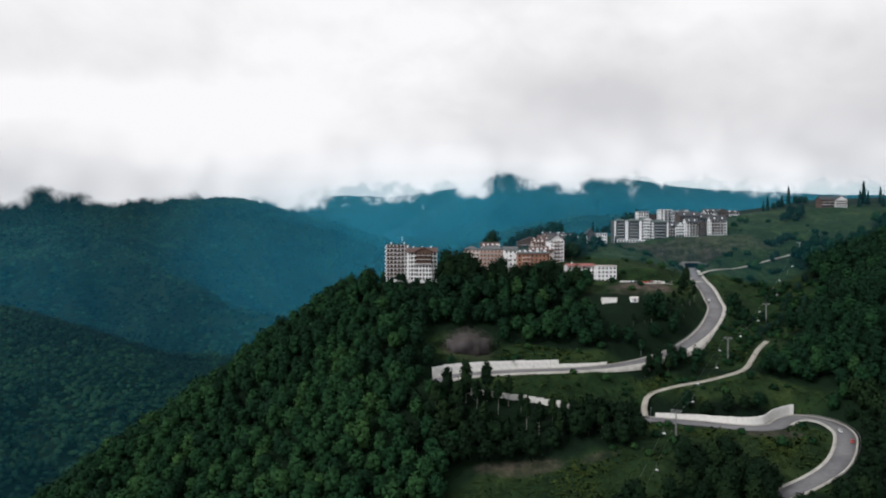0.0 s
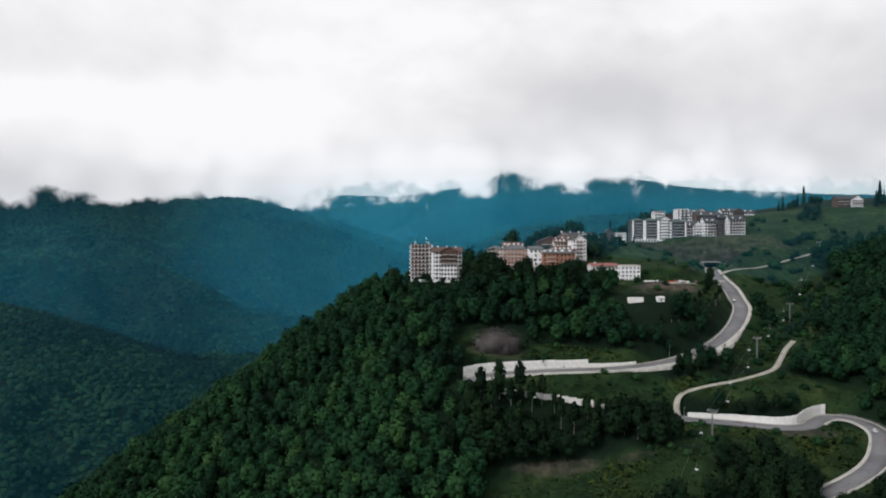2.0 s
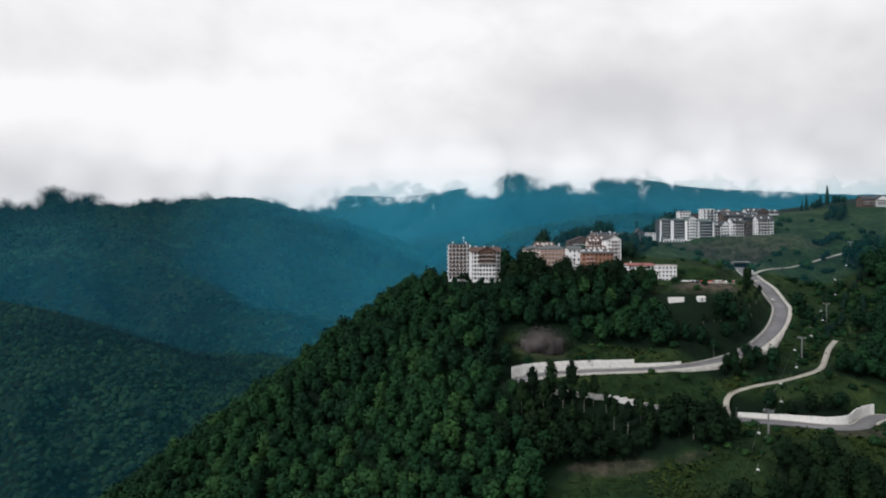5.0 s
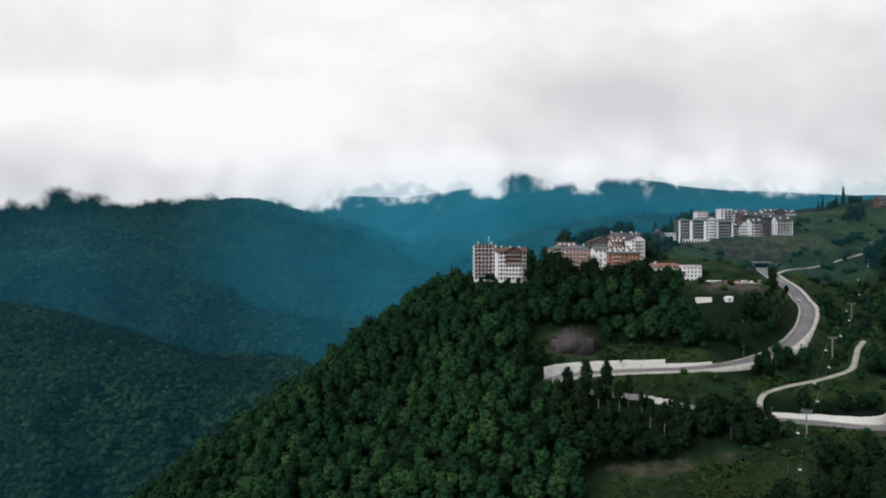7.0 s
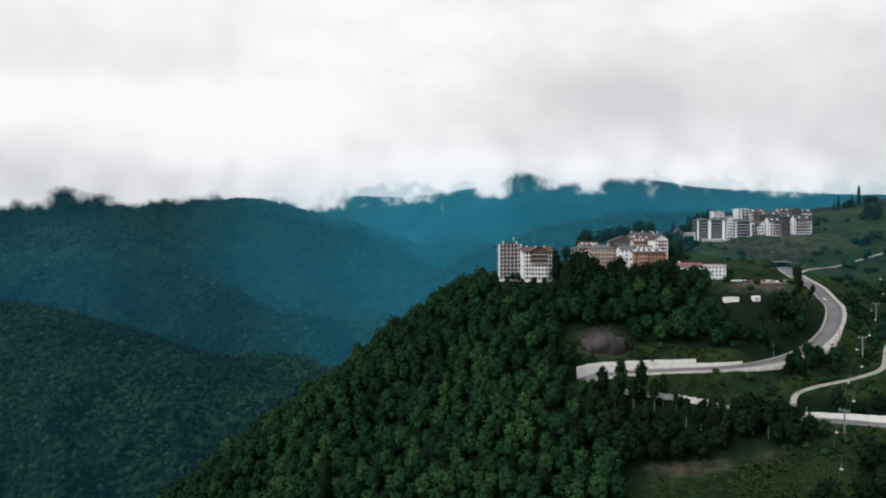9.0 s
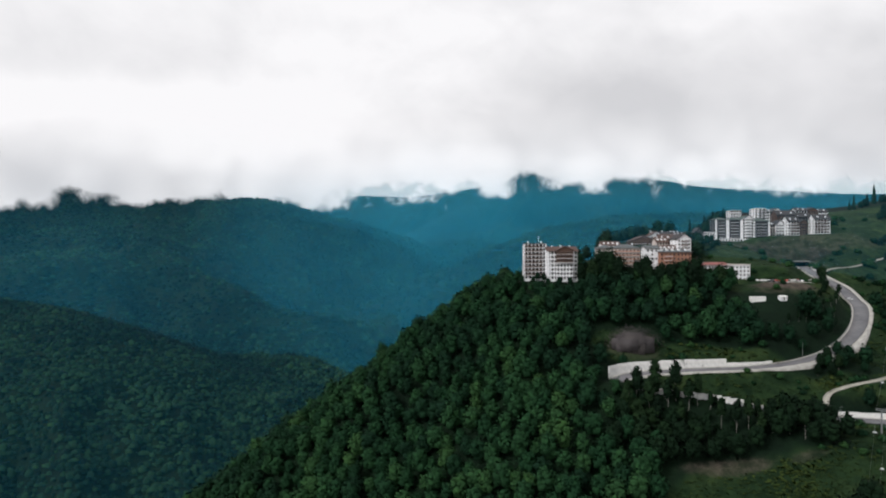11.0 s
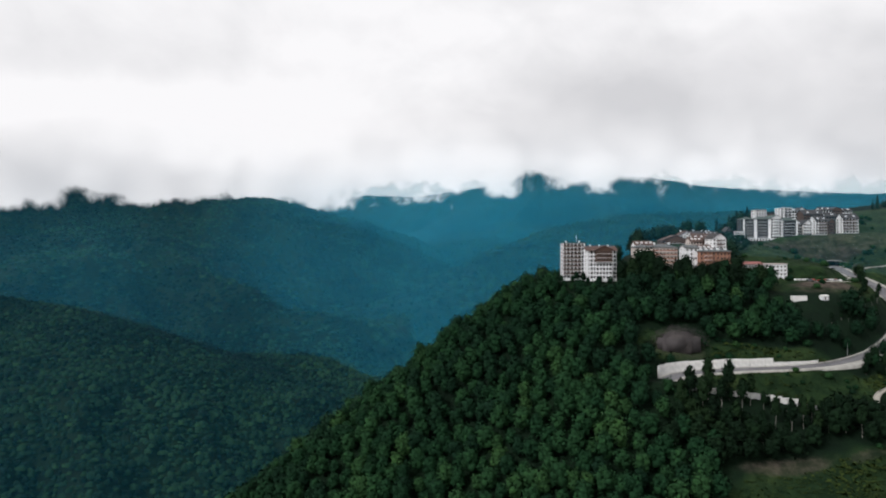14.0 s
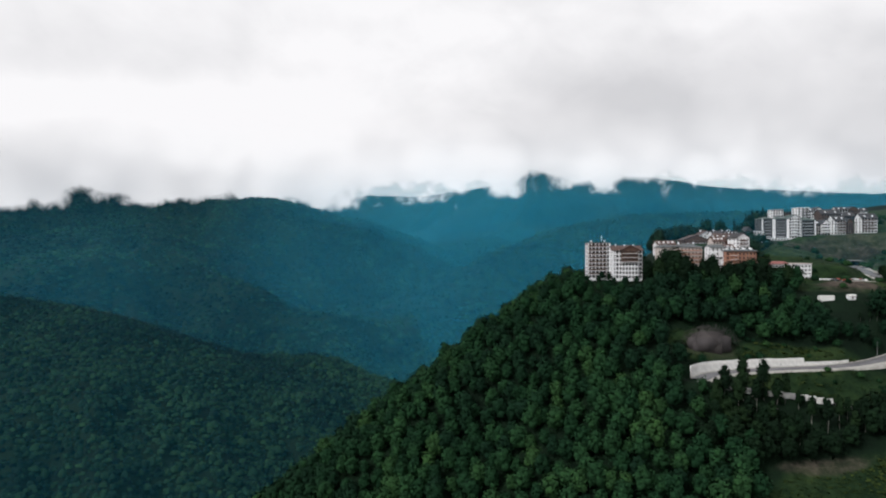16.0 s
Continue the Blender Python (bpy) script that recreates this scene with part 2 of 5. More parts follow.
def cloud_mat(name, edge, width, wob, lo, hi, top, peak=1.0):
    """Soft cloud: puffed lower edge at height edge, dissolving above top."""
    m = bpy.data.materials.new(name)
    m.use_nodes = True
    n, l = m.node_tree.nodes, m.node_tree.links
    n.clear()
    out, mix, tr, em = (n.new("ShaderNode" + k) for k in ("OutputMaterial", "MixShader", "BsdfTransparent", "Emission"))
    tc, sep = n.new("ShaderNodeTexCoord"), n.new("ShaderNodeSeparateXYZ")
    l.new(tc.outputs["Object"], sep.inputs[0])

    def cloud_noise(scale, sx, sz, detail):
        mp, t = n.new("ShaderNodeMapping"), n.new("ShaderNodeTexNoise")
        mp.inputs["Scale"].default_value = (sx, sx, sz)
        t.inputs["Scale"].default_value, t.inputs["Detail"].default_value, t.inputs["Roughness"].default_value = scale, detail, 0.55
        t.inputs["Distortion"].default_value = 0.4
        l.new(tc.outputs["Object"], mp.inputs[0])
        l.new(mp.outputs[0], t.inputs["Vector"])
        return t.outputs[0]

    def maths(op, a, b):
        x = n.new("ShaderNodeMath")
        x.operation = op
        for i, v in enumerate((a, b)):
            if isinstance(v, (int, float)):
                x.inputs[i].default_value = v
            else:
                l.new(v, x.inputs[i])
        return x.outputs[0]

    def lobe(cx, cz, rx, rz, amount):
        dx = maths("DIVIDE", maths("SUBTRACT", sep.outputs[0], cx), rx)
        dz = maths("DIVIDE", maths("SUBTRACT", sep.outputs[2], cz), rz)
        r2 = maths("ADD", maths("MULTIPLY", dx, dx), maths("MULTIPLY", dz, dz))
        return maths("MULTIPLY", maths("POWER", 2.718, maths("MULTIPLY", r2, -1.0)), amount)

    puff = cloud_noise(0.0042, 1.0, 1.2, 4.5)
    vor, vmap = n.new("ShaderNodeTexVoronoi"), n.new("ShaderNodeMapping")
    vor.feature = "SMOOTH_F1"
    vor.inputs["Scale"].default_value, vor.inputs["Smoothness"].default_value = 0.0052, 0.35
    vmap.inputs["Scale"].default_value = (1.0, 1.0, 1.2)
    l.new(tc.outputs["Object"], vmap.inputs[0])
    l.new(vmap.outputs[0], vor.inputs["Vector"])
    billow = maths("MULTIPLY", maths("SUBTRACT", 0.45, vor.outputs["Distance"]), 66.0)
    lowz = maths("ADD", billow, maths("ADD", maths("SUBTRACT", sep.outputs[2], maths("SUBTRACT", maths("MULTIPLY", maths("MINIMUM", sep.outputs[0], 500.0), 0.07), maths("MULTIPLY", maths("MAXIMUM", maths("SUBTRACT", sep.outputs[0], 800.0), 0.0), 0.035))), maths("MULTIPLY", maths("SUBTRACT", puff, 0.5), wob)))
    lowz = maths("ADD", lowz, maths("MULTIPLY", maths("SUBTRACT", cloud_noise(0.015, 1.0, 1.0, 5), 0.5), 125.0))
    # tufts that hang lower, and gaps where the tops show
    for spec in ((-1555, 540, 64, 50, -46.0), (-1790, 550, 50, 40, -60.0), (-1700, 535, 46, 40, 40.0), (-1330, 500, 120, 40, 22.0),
                 (-660, 505, 150, 36, 42.0), (-195, 532, 110, 36, 52.0), (-60, 560, 60, 40, 20.0), (40, 596, 40, 36, -26.0), (92, 556, 44, 34, 38.0), (188, 556, 40, 34, 36.0), (310, 640, 90, 40, -30.0), (430, 590, 60, 34, 36.0), (600, 600, 90, 34, 28.0), (760, 610, 60, 40, -30.0)):
        lowz = maths("ADD", lowz, lobe(*spec))
    a1 = n.new("ShaderNodeMapRange")
    a1.interpolation_type = "SMOOTHSTEP"
    l.new(lowz, a1.inputs[0])
    for i, v in ((1, edge - width), (2, edge + width), (3, 0.0), (4, peak)):
        a1.inputs[i].default_value = v
    a2 = n.new("ShaderNodeMapRange")
    a2.interpolation_type = "SMOOTHSTEP"
    l.new(sep.outputs[2], a2.inputs[0])
    for i, v in ((1, top[0]), (2, top[1]), (3, 1.0), (4, 0.0)):
        a2.inputs[i].default_value = v
    wisp = cloud_noise(0.006, 1.0, 0.6, 5)
    w1 = n.new("ShaderNodeMapRange")
    w1.interpolation_type = "SMOOTHSTEP"
    l.new(wisp, w1.inputs[0])
    for i, v in ((1, 0.60), (2, 0.76), (3, 0.0), (4, 0.85)):
        w1.inputs[i].default_value = v
    w2 = n.new("ShaderNodeMapRange")
    w2.interpolation_type = "SMOOTHSTEP"
    l.new(lowz, w2.inputs[0])
    for i, v in ((1, edge - width - 110), (2, edge - width), (3, 0.0), (4, 1.0)):
        w2.inputs[i].default_value = v
    both = maths("MAXIMUM", a1.outputs[0], maths("MULTIPLY", w1.outputs[0], w2.outputs[0]))
    l.new(maths("MULTIPLY", both, a2.outputs[0]), mix.inputs[0])
    # the sheet glows by itself; cloud shading is painted into this tone
    wide = cloud_noise(0.0006, 1.0, 2.0, 2.6)
    curl = cloud_noise(0.0022, 1.0, 1.6, 6)
    tone = maths("ADD", maths("ADD", maths("MULTIPLY", wide, 0.55), maths("MULTIPLY", puff, 0.10)), maths("ADD", maths("MULTIPLY", curl, 0.20), 0.10))

    # grey bellies and bright tops as fixed patches
    for spec in ((770, 1030, 380, 170, -0.20), (1500, 900, 700, 160, -0.08), (-1380, 900, 420, 110, 0.13), (500, 720, 500, 70, 0.07), (-900, 1500, 1500, 230, 0.10), (1600, 1500, 900, 230, 0.10), (-1600, 560, 800, 110, -0.14), (-100, 800, 500, 120, -0.05)):
        tone = maths("ADD", tone, lobe(*spec))
    rim = n.new("ShaderNodeMapRange")
    rim.interpolation_type = "SMOOTHSTEP"
    l.new(lowz, rim.inputs[0])
    for i, v in ((1, edge + 40), (2, edge + 330), (3, 0.0032), (4, 0.0004)):
        rim.inputs[i].default_value = v
    tone = maths("ADD", tone, maths("MULTIPLY", billow, rim.outputs[0]))
    l.new(ramp_node(n, l, tone, [(0.36, lo), (0.5, tuple((p + q) / 2 for p, q in zip(lo, hi))), (0.62, hi)]), em.inputs[0])
    l.new(tr.outputs[0], mix.inputs[1])
    l.new(em.outputs[0], mix.inputs[2])
    l.new(mix.outputs[0], out.inputs[0])
    return m


# ---- helpers for meshes ----


def bm_mesh(name, bm, *mats):
    me = bpy.data.meshes.new(name)
    bm.normal_update()
    bm.to_mesh(me)
    bm.free()
    for m in mats:
        me.materials.append(m)
    return me


def part(name, data, parent, label=""):
    ob = new(name, data)
    ob.parent = parent
    return tagged(ob, label)


def empty(name, m):
    ob = new(name)
    ob.empty_display_size = 0.5
    ob.matrix_basis = m
    return ob


def box(bm, x0, x1, y0, y1, z0, z1):
    v = [bm.verts.new(p) for p in ((x0, y0, z0), (x1, y0, z0), (x1, y1, z0), (x0, y1, z0), (x0, y0, z1), (x1, y0, z1), (x1, y1, z1), (x0, y1, z1))]
    for f in ((0, 3, 2, 1), (4, 5, 6, 7), (0, 1, 5, 4), (1, 2, 6, 5), (2, 3, 7, 6), (3, 0, 4, 7)):
        bm.faces.new([v[i] for i in f])
    return v


def box_mesh(name, m, *dims, bevel=0.0):
    bm = bmesh.new()
    box(bm, *dims)
    if bevel:
        bmesh.ops.bevel(bm, geom=bm.edges[:], offset=bevel, segments=1, affect="EDGES")
    return bm_mesh(name, bm, m)


# ---- shape of the land ----


def vnoise(x, y, seed=0):
    xi, yi = np.floor(x).astype(np.int64), np.floor(y).astype(np.int64)
    fx, fy = x - xi, y - yi
    fx, fy = fx * fx * (3 - 2 * fx), fy * fy * (3 - 2 * fy)

    def h(a, b):
        k = (a * 374761393 + b * 668265263 + seed * 974634777) & 0xFFFFFFFF
        k = ((k ^ (k >> 13)) * 1274126177) & 0xFFFFFFFF
        return ((k ^ (k >> 16)) & 0xFFFF) / 65535.0
    return (h(xi, yi) * (1 - fx) + h(xi + 1, yi) * fx) * (1 - fy) + (h(xi, yi + 1) * (1 - fx) + h(xi + 1, yi + 1) * fx) * fy


def fbm(x, y, size, octaves=4, seed=0):
    s, a, t = 0.0, 1.0, 0.0
    for k in range(octaves):
        s = s + a * (vnoise(x / size, y / size, seed + k) - 0.5)
        t += a
        a, size = a * 0.5, size * 0.5
    return s / t


def spline(pts, step=2.5):
    """Smooth line through the given places."""
    p = [Vector(q) for q in pts]
    p = [2 * p[0] - p[1]] + p + [2 * p[-1] - p[-2]]
    out = []
    for a, b, c, d in zip(p, p[1:], p[2:], p[3:]):
        k = max(2, int((c - b).length / step))
        for i in range(k):
            t = i / k
            out.append(0.5 * (2 * b + (c - a) * t + (2 * a - 5 * b + 4 * c - d) * t * t + (3 * b - a - 3 * c + d) * t ** 3))
    out.append(p[-2])
    return np.array([tuple(v) for v in out])


UPPER = spline([(246, 632, 281.5), (242, 614, 281.2), (230, 586, 279.5), (221, 550, 274), (211, 508, 268), (207, 488, 261.5), (202, 469, 254.5), (184, 445, 243), (158, 424.5, 233), (127, 410, 227), (92, 400, 224.5), (42, 392, 224), (10, 385, 223), (-4, 376, 221.5)])
LOWER = spline([(-4, 376, 221.5), (6, 369, 219), (28, 368, 216), (58, 371, 211), (90, 369, 205), (116, 366, 202), (148, 361, 200.5), (170, 354, 200), (186, 356, 200), (199, 367, 200.5), (212, 374, 200.5), (222, 367, 200), (222, 351, 199), (213, 334, 197), (198, 317, 192.5), (178, 304, 188.5), (150, 292, 184), (120, 280, 180)])
FORK = spline([(118, 368, 202.5), (119, 374, 207), (124, 379, 213), (140, 384, 216.5), (165, 392, 219), (190, 402, 223), (204, 418, 227), (216, 434, 231), (228, 446, 235)])
TRACK = spline([(226, 560, 277), (236, 566, 280), (252, 577, 281.6), (278, 593, 282.6), (311, 606, 289), (360, 625, 299)])
SPUR_ROAD = spline([(219, 541, 272.6), (200, 530, 272.8), (182, 512, 273), (164, 506, 273.3), (140, 505, 273.5)])

# spot heights of the village hill
SLOPE = [(258, 505, 240), (240, 480, 238), (295, 548, 257), (-150, 480, 211), (-210, 456, 166), (-93, 420, 222), (-268, 444, 124), (-131, 383, 164), (-65, 368, 202), (-45, 312, 175), (-85, 335, 166),
         (25, 326, 186), (60, 322, 186), (75, 345, 204), (116, 312, 194), (150, 312, 192), (120, 338, 203), (180, 412, 224.5), (170, 326, 195), (20, 350, 203), (-20, 340, 195)]
SHELF = [(-44, 488, 274), (0, 490, 276), (60, 480, 279), (90, 540, 288), (20, 418, 240), (80, 425, 236), (120, 455, 260.5), (115, 495, 274), (150, 462, 265), (-70, 500, 264)]
CREST = [(185, 660, 306), (242, 652, 303), (296, 648, 314), (250, 740, 326), (310, 770, 334), (455, 752, 349), (430, 800, 352), (355, 604, 300), (420, 560, 300), (330, 480, 268), (280, 440, 245), (270, 380, 222), (280, 320, 205), (180, 338, 197), (140, 620, 306), (80, 686, 303), (112, 692, 306), (268, 612, 289), (92, 616, 304), (45, 592, 297), (198, 600, 293), (300, 470, 262)]
BACK = [(-60, 610, 215), (-150, 590, 150), (-290, 560, 60), (-420, 480, 20), (30, 700, 250), (600, 600, 322), (500, 700, 340), (500, 400, 290), (150, 820, 290), (0, 0, 20), (-300, 150, -20), (300, 100, 120)]
CONTROL = np.array(SLOPE + SHELF + CREST + BACK + [tuple(p) for r in (UPPER, LOWER, FORK, TRACK) for p in r[::9]], dtype=float)


def thin_plate(c, smooth):
    n = len(c)
    d2 = ((c[:, None, :2] - c[None, :, :2]) ** 2).sum(2) / 1e4
    k = 0.5 * d2 * np.log(d2 + 1e-9) + np.eye(n) * smooth
    p = np.c_[np.ones(n), c[:, :2] / 100]
    a = np.block([[k, p], [p.T, np.zeros((3, 3))]])
    return np.linalg.solve(a, np.r_[c[:, 2], np.zeros(3)])


PLATE = thin_plate(CONTROL, 0.004)


def hill_plate(x, y):
    out = np.empty_like(x)
    for i in range(0, len(x), 20000):
        a, b = x[i:i + 20000], y[i:i + 20000]
        d2 = ((a[:, None] - CONTROL[None, :, 0]) ** 2 + (b[:, None] - CONTROL[None, :, 1]) ** 2) / 1e4
        out[i:i + 20000] = (0.5 * d2 * np.log(d2 + 1e-9)) @ PLATE[:-3] + PLATE[-3] + PLATE[-2] * a / 100 + PLATE[-1] * b / 100
    return out


# crest lines of the far land: places, fall to the sides, rounding, way the gullies run, their depth
DOWN_RIGHT, DOWN_LEFT = (0.55, -0.83), (-0.55, -0.83)
RIDGES = [
    ([(-1700, 1150, 300), (-1250, 1290, 232), (-1000, 1330, 186), (-790, 1250, 160), (-725, 1255, 138), (-640, 1290, 84), (-540, 1386, 66), (-430, 1390, 62), (-330, 1350, 28), (-210, 1300, -50)], 0.46, 30, DOWN_RIGHT, 84),
    ([(-1290, 2290, 378), (-1055, 1983, 324), (-823, 1804, 232), (-662, 1686, 196), (-572, 1610, 146), (-440, 1590, 141), (-330, 1640, 112), (-190, 1690, 30), (-60, 1690, -60)], 0.58, 24, DOWN_RIGHT, 72),
    ([(-1400, 1450, 130), (-1390, 1650, 190), (-1350, 2000, 296), (-1350, 2300, 366), (-1450, 2900, 556)], 0.11, 120, DOWN_RIGHT, 84),
    ([(-2100, 1500, 210), (-2050, 2200, 380), (-2050, 2850, 590)], 0.16, 90, DOWN_RIGHT, 84),
    ([(-2800, 2700, 740), (-2000, 2850, 610), (-1300, 2900, 556), (-917, 2900, 526), (-580, 2920, 440), (-270, 2900, 298), (-110, 2850, 215), (10, 2800, 150)], 0.36, 40, DOWN_RIGHT, 96),
    ([(-860, 2880, 500), (-640, 2500, 330), (-470, 2200, 190), (-330, 1980, 70)], 0.40, 40, DOWN_RIGHT, 72),
    ([(-1600, 4000, 760), (-900, 3950, 640), (-300, 3850, 615), (60, 3700, 650), (380, 3560, 745), (640, 3560, 690), (900, 3560, 715), (1400, 3650, 655), (2200, 3700, 618), (3200, 3500, 590)], 0.62, 40, DOWN_LEFT, 80),
    ([(380, 3540, 735), (100, 3420, 560), (-60, 3300, 440), (-150, 3150, 300)], 0.5, 40, DOWN_LEFT, 50),
    ([(1500, 2950, 470), (979, 2700, 452), (534, 2400, 420), (264, 2200, 374), (110, 2040, 310), (-11, 1900, 240), (-90, 1790, 190), (-136, 1700, 150), (-173, 1550, 50), (-200, 1480, -20)], 0.5, 30, DOWN_LEFT, 80),
]


def far_land(x, y):
    h = np.full_like(x, -130.0) + 60 * fbm(x, y, 500, 3, 7)
    for seed, (pts, fall, rnd, (ex, ey), deep) in enumerate(RIDGES):
        best, off = np.full_like(x, -1e9), np.full_like(x, 1e9)
        for (ax, ay, az), (bx, by, bz) in zip(pts, pts[1:]):
            dx, dy = bx - ax, by - ay
            t = np.clip(((x - ax) * dx + (y - ay) * dy) / (dx * dx + dy * dy), 0, 1)
            d = np.hypot(x - ax - t * dx, y - ay - t * dy)
            best = np.maximum(best, az + (bz - az) * t - fall * (np.sqrt(d * d + rnd * rnd) - rnd) - max(0.0, 0.5 - fall) * np.maximum(0, d - 330))
            off = np.minimum(off, d)
        along, cross = ex * x + ey * y, -ey * x + ex * y
        wander = 260 * fbm(x, y, 520, 2, 40 + seed)
        gully = 0.36 - np.abs(2.4 * fbm(along / 2.6, cross + wander, 260, 4, 3 + seed))
        small = 0.30 - np.abs(2.6 * fbm(along / 2.0, cross + 0.4 * wander, 95, 3, 17 + seed))
        best = best + np.clip(off / 300, 0, 1) * (deep * gully + 0.4 * deep * small)
        h = np.maximum(h, best)
    return h + 9 * fbm(x, y, 110, 3, 11)


def nearest(x, y, line):
    """Distance to a line of places, and the line's height there."""
    d, z = np.full_like(x, 1e9), np.zeros_like(x)
    for i in range(0, len(x), 8000):
        q = (x[i:i + 8000, None] - line[None, :, 0]) ** 2 + (y[i:i + 8000, None] - line[None, :, 1]) ** 2
        j = q.argmin(1)
        d[i:i + 8000], z[i:i + 8000] = np.sqrt(q[np.arange(len(j)), j]), line[j, 2]
    return d, z


PADS = []


def land(x, y):
    x, y = np.asarray(x, float).ravel(), np.asarray(y, float).ravel()
    far = far_land(x, y)
    near = hill_plate(x, y) - 0.55 * np.maximum(0, y - 860) - 0.5 * np.maximum(0, -x - 420) - 0.7 * np.maximum(0, np.hypot(x - 80, y - 430) - 620)
    near = near + 5 * fbm(x, y, 45, 4, 21)
    k = np.clip((near - far) / 40 * 0.5 + 0.5, 0, 1)
    h = far + (near - far) * k + 8 * k * (1 - k)
    m = (x > -60) & (x < 420) & (y > 255) & (y < 640)
    xs, ys, hs = x[m], y[m], h[m]
    for line, half in ((SPUR_ROAD, 4), (TRACK, 2.5), (FORK, 3.5), (LOWER, 6.5), (UPPER, 6.5)):
        d, z = nearest(xs, ys, line)
        w = np.clip(1 - (d - half) / 9, 0, 1)
        w = w * w * (3 - 2 * w)
        hs = hs + (z - 0.6 - hs) * w
    h[m] = hs
    for px, py, pz, r in PADS:
        d = np.hypot(x - px, y - py)
        w = np.clip(1 - (d - r) / 12, 0, 1)
        w = w * w * (3 - 2 * w)
        h = h + (pz - h) * w
    return h

# ---- ground: one sheet to the horizon ----
# building plots: place, floor level, radius that is levelled
PADS += [(-36, 496, 274.5, 9), (-14, 492, 274.5, 12), (24, 510, 280, 10), (42, 510, 280, 10), (52, 486, 280, 8), (70, 486, 280, 10), (114, 518, 273.8, 9), (131, 515, 273.8, 10), (96, 555, 290, 20), (196, 684, 307, 16), (230, 690, 311, 16), (262, 676, 313, 20), (290, 664, 314.5, 10), (463, 757, 349, 16), (255, 735, 322, 16), (152, 500, 273.4, 13), (168, 500, 273.2, 11), (243, 622, 281, 7)]
FRONT = np.radians(np.linspace(-43.5, 43.5, 471))
AROUND = np.radians(np.arange(47, 314, 4.0))
ANGLES = np.r_[FRONT, AROUND]
RADII = np.r_[0.5, np.linspace(12, 270, 26), np.arange(273, 640, 1.9), 640 * np.exp(np.linspace(0, math.log(4700 / 640), 190))]
MID_X = -77.0


def build_ground():
    a, r = np.meshgrid(ANGLES, RADII)
    x, y = MID_X + r * np.sin(a), r * np.cos(a)
    nr, na = a.shape
    z = land(x, y)
    co = np.c_[x.ravel(), y.ravel(), z]
    idx = np.arange(nr * na).reshape(nr, na)
    nxt = np.roll(idx, -1, 1)
    q = np.stack([idx[:-1], nxt[:-1], nxt[1:], idx[1:]], -1).reshape(-1, 4)[:, ::-1]
    me = quads_mesh("ground", co, q, M_GROUND)
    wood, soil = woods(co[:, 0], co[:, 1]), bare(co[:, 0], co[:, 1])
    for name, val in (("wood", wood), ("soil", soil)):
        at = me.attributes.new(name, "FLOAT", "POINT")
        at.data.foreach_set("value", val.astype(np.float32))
    me.polygons.foreach_set("use_smooth", np.ones(len(me.polygons), dtype=bool))
    ob = new("ground", me)
    return tagged(ob, "green grassy and wooded mountain ground with bare earth patches", "ground", kind="structure")


def quads_mesh(name, co, q, *mats):
    me = bpy.data.meshes.new(name)
    me.vertices.add(len(co))
    me.vertices.foreach_set("co", np.asarray(co, np.float32).ravel())
    me.loops.add(q.size)
    me.loops.foreach_set("vertex_index", q.ravel().astype(np.int32))
    me.polygons.add(len(q))
    me.polygons.foreach_set("loop_start", np.arange(0, q.size, 4, dtype=np.int32))
    for m in mats:
        me.materials.append(m)
    me.update(calc_edges=True)
    return me


# meadows: middle, half-lengths
MEADOWS = [(72, 411, 46, 9), (70, 386, 62, 11), (178, 387, 56, 13), (123, 334, 22, 24), (50, 310, 42, 17), (190, 342, 26, 24), (150, 486, 50, 22), (200, 560, 120, 80), (350, 672, 95, 70), (205, 430, 20, 16), (330, 720, 200, 80), (16, 411, 27, 15), (160, 334, 42, 20), (178, 316, 18, 22), (180, 418, 32, 12), (84, 308, 30, 19), (225, 450, 25, 22), (255, 490, 32, 26), (290, 535, 32, 32)]
SOILS = [(232, 652, 78, 12, 0.62), (150, 477, 27, 8, 1.0), (40, 326, 26, 5, 0.7), (80, 323, 11, 3.5, 0.55), (16, 409, 20, 9, 0.5), (255, 636, 60, 14, 0.6), (243, 600, 13, 14, 0.8), (182, 346, 20, 6, 0.7), (140, 468, 18, 5, 0.6), (300, 640, 40, 16, 0.5)]


def ellipse(x, y, cx, cy, rx, ry):
    return np.sqrt(((x - cx) / rx) ** 2 + ((y - cy) / ry) ** 2)


def woods(x, y):
    w = np.ones_like(x)
    ragged = 0.5 * fbm(x, y, 18, 3, 31)
    for m in MEADOWS:
        w = np.minimum(w, np.clip((ellipse(x, y, *m) + ragged - 0.9) * 5, 0, 1))
    return np.maximum(w, 0.25 * np.clip((350 - y) / 12, 0, 1) * (y > 200))


def bare(x, y):
    s = np.zeros_like(x)
    for *e, k in SOILS:
        s = np.maximum(s, k * np.clip((1.15 - ellipse(x, y, *e)) * 2.5, 0, 1))
    return s


ground = build_ground()

# ---- sky sheets and air ----


def sheet(name, plan, z0, z1, m, label):
    line = spline([(x, y, 0) for x, y in plan], 60)
    lv = np.linspace(z0, z1, 6)
    co = np.array([(p[0], p[1], z) for z in lv for p in line])
    k = len(line)
    q = np.array([(j * k + i, j * k + i + 1, (j + 1) * k + i + 1, (j + 1) * k + i) for j in range(5) for i in range(k - 1)])
    return tagged(new(name, quads_mesh(name, co, q, m)), label, "sky", kind="structure")


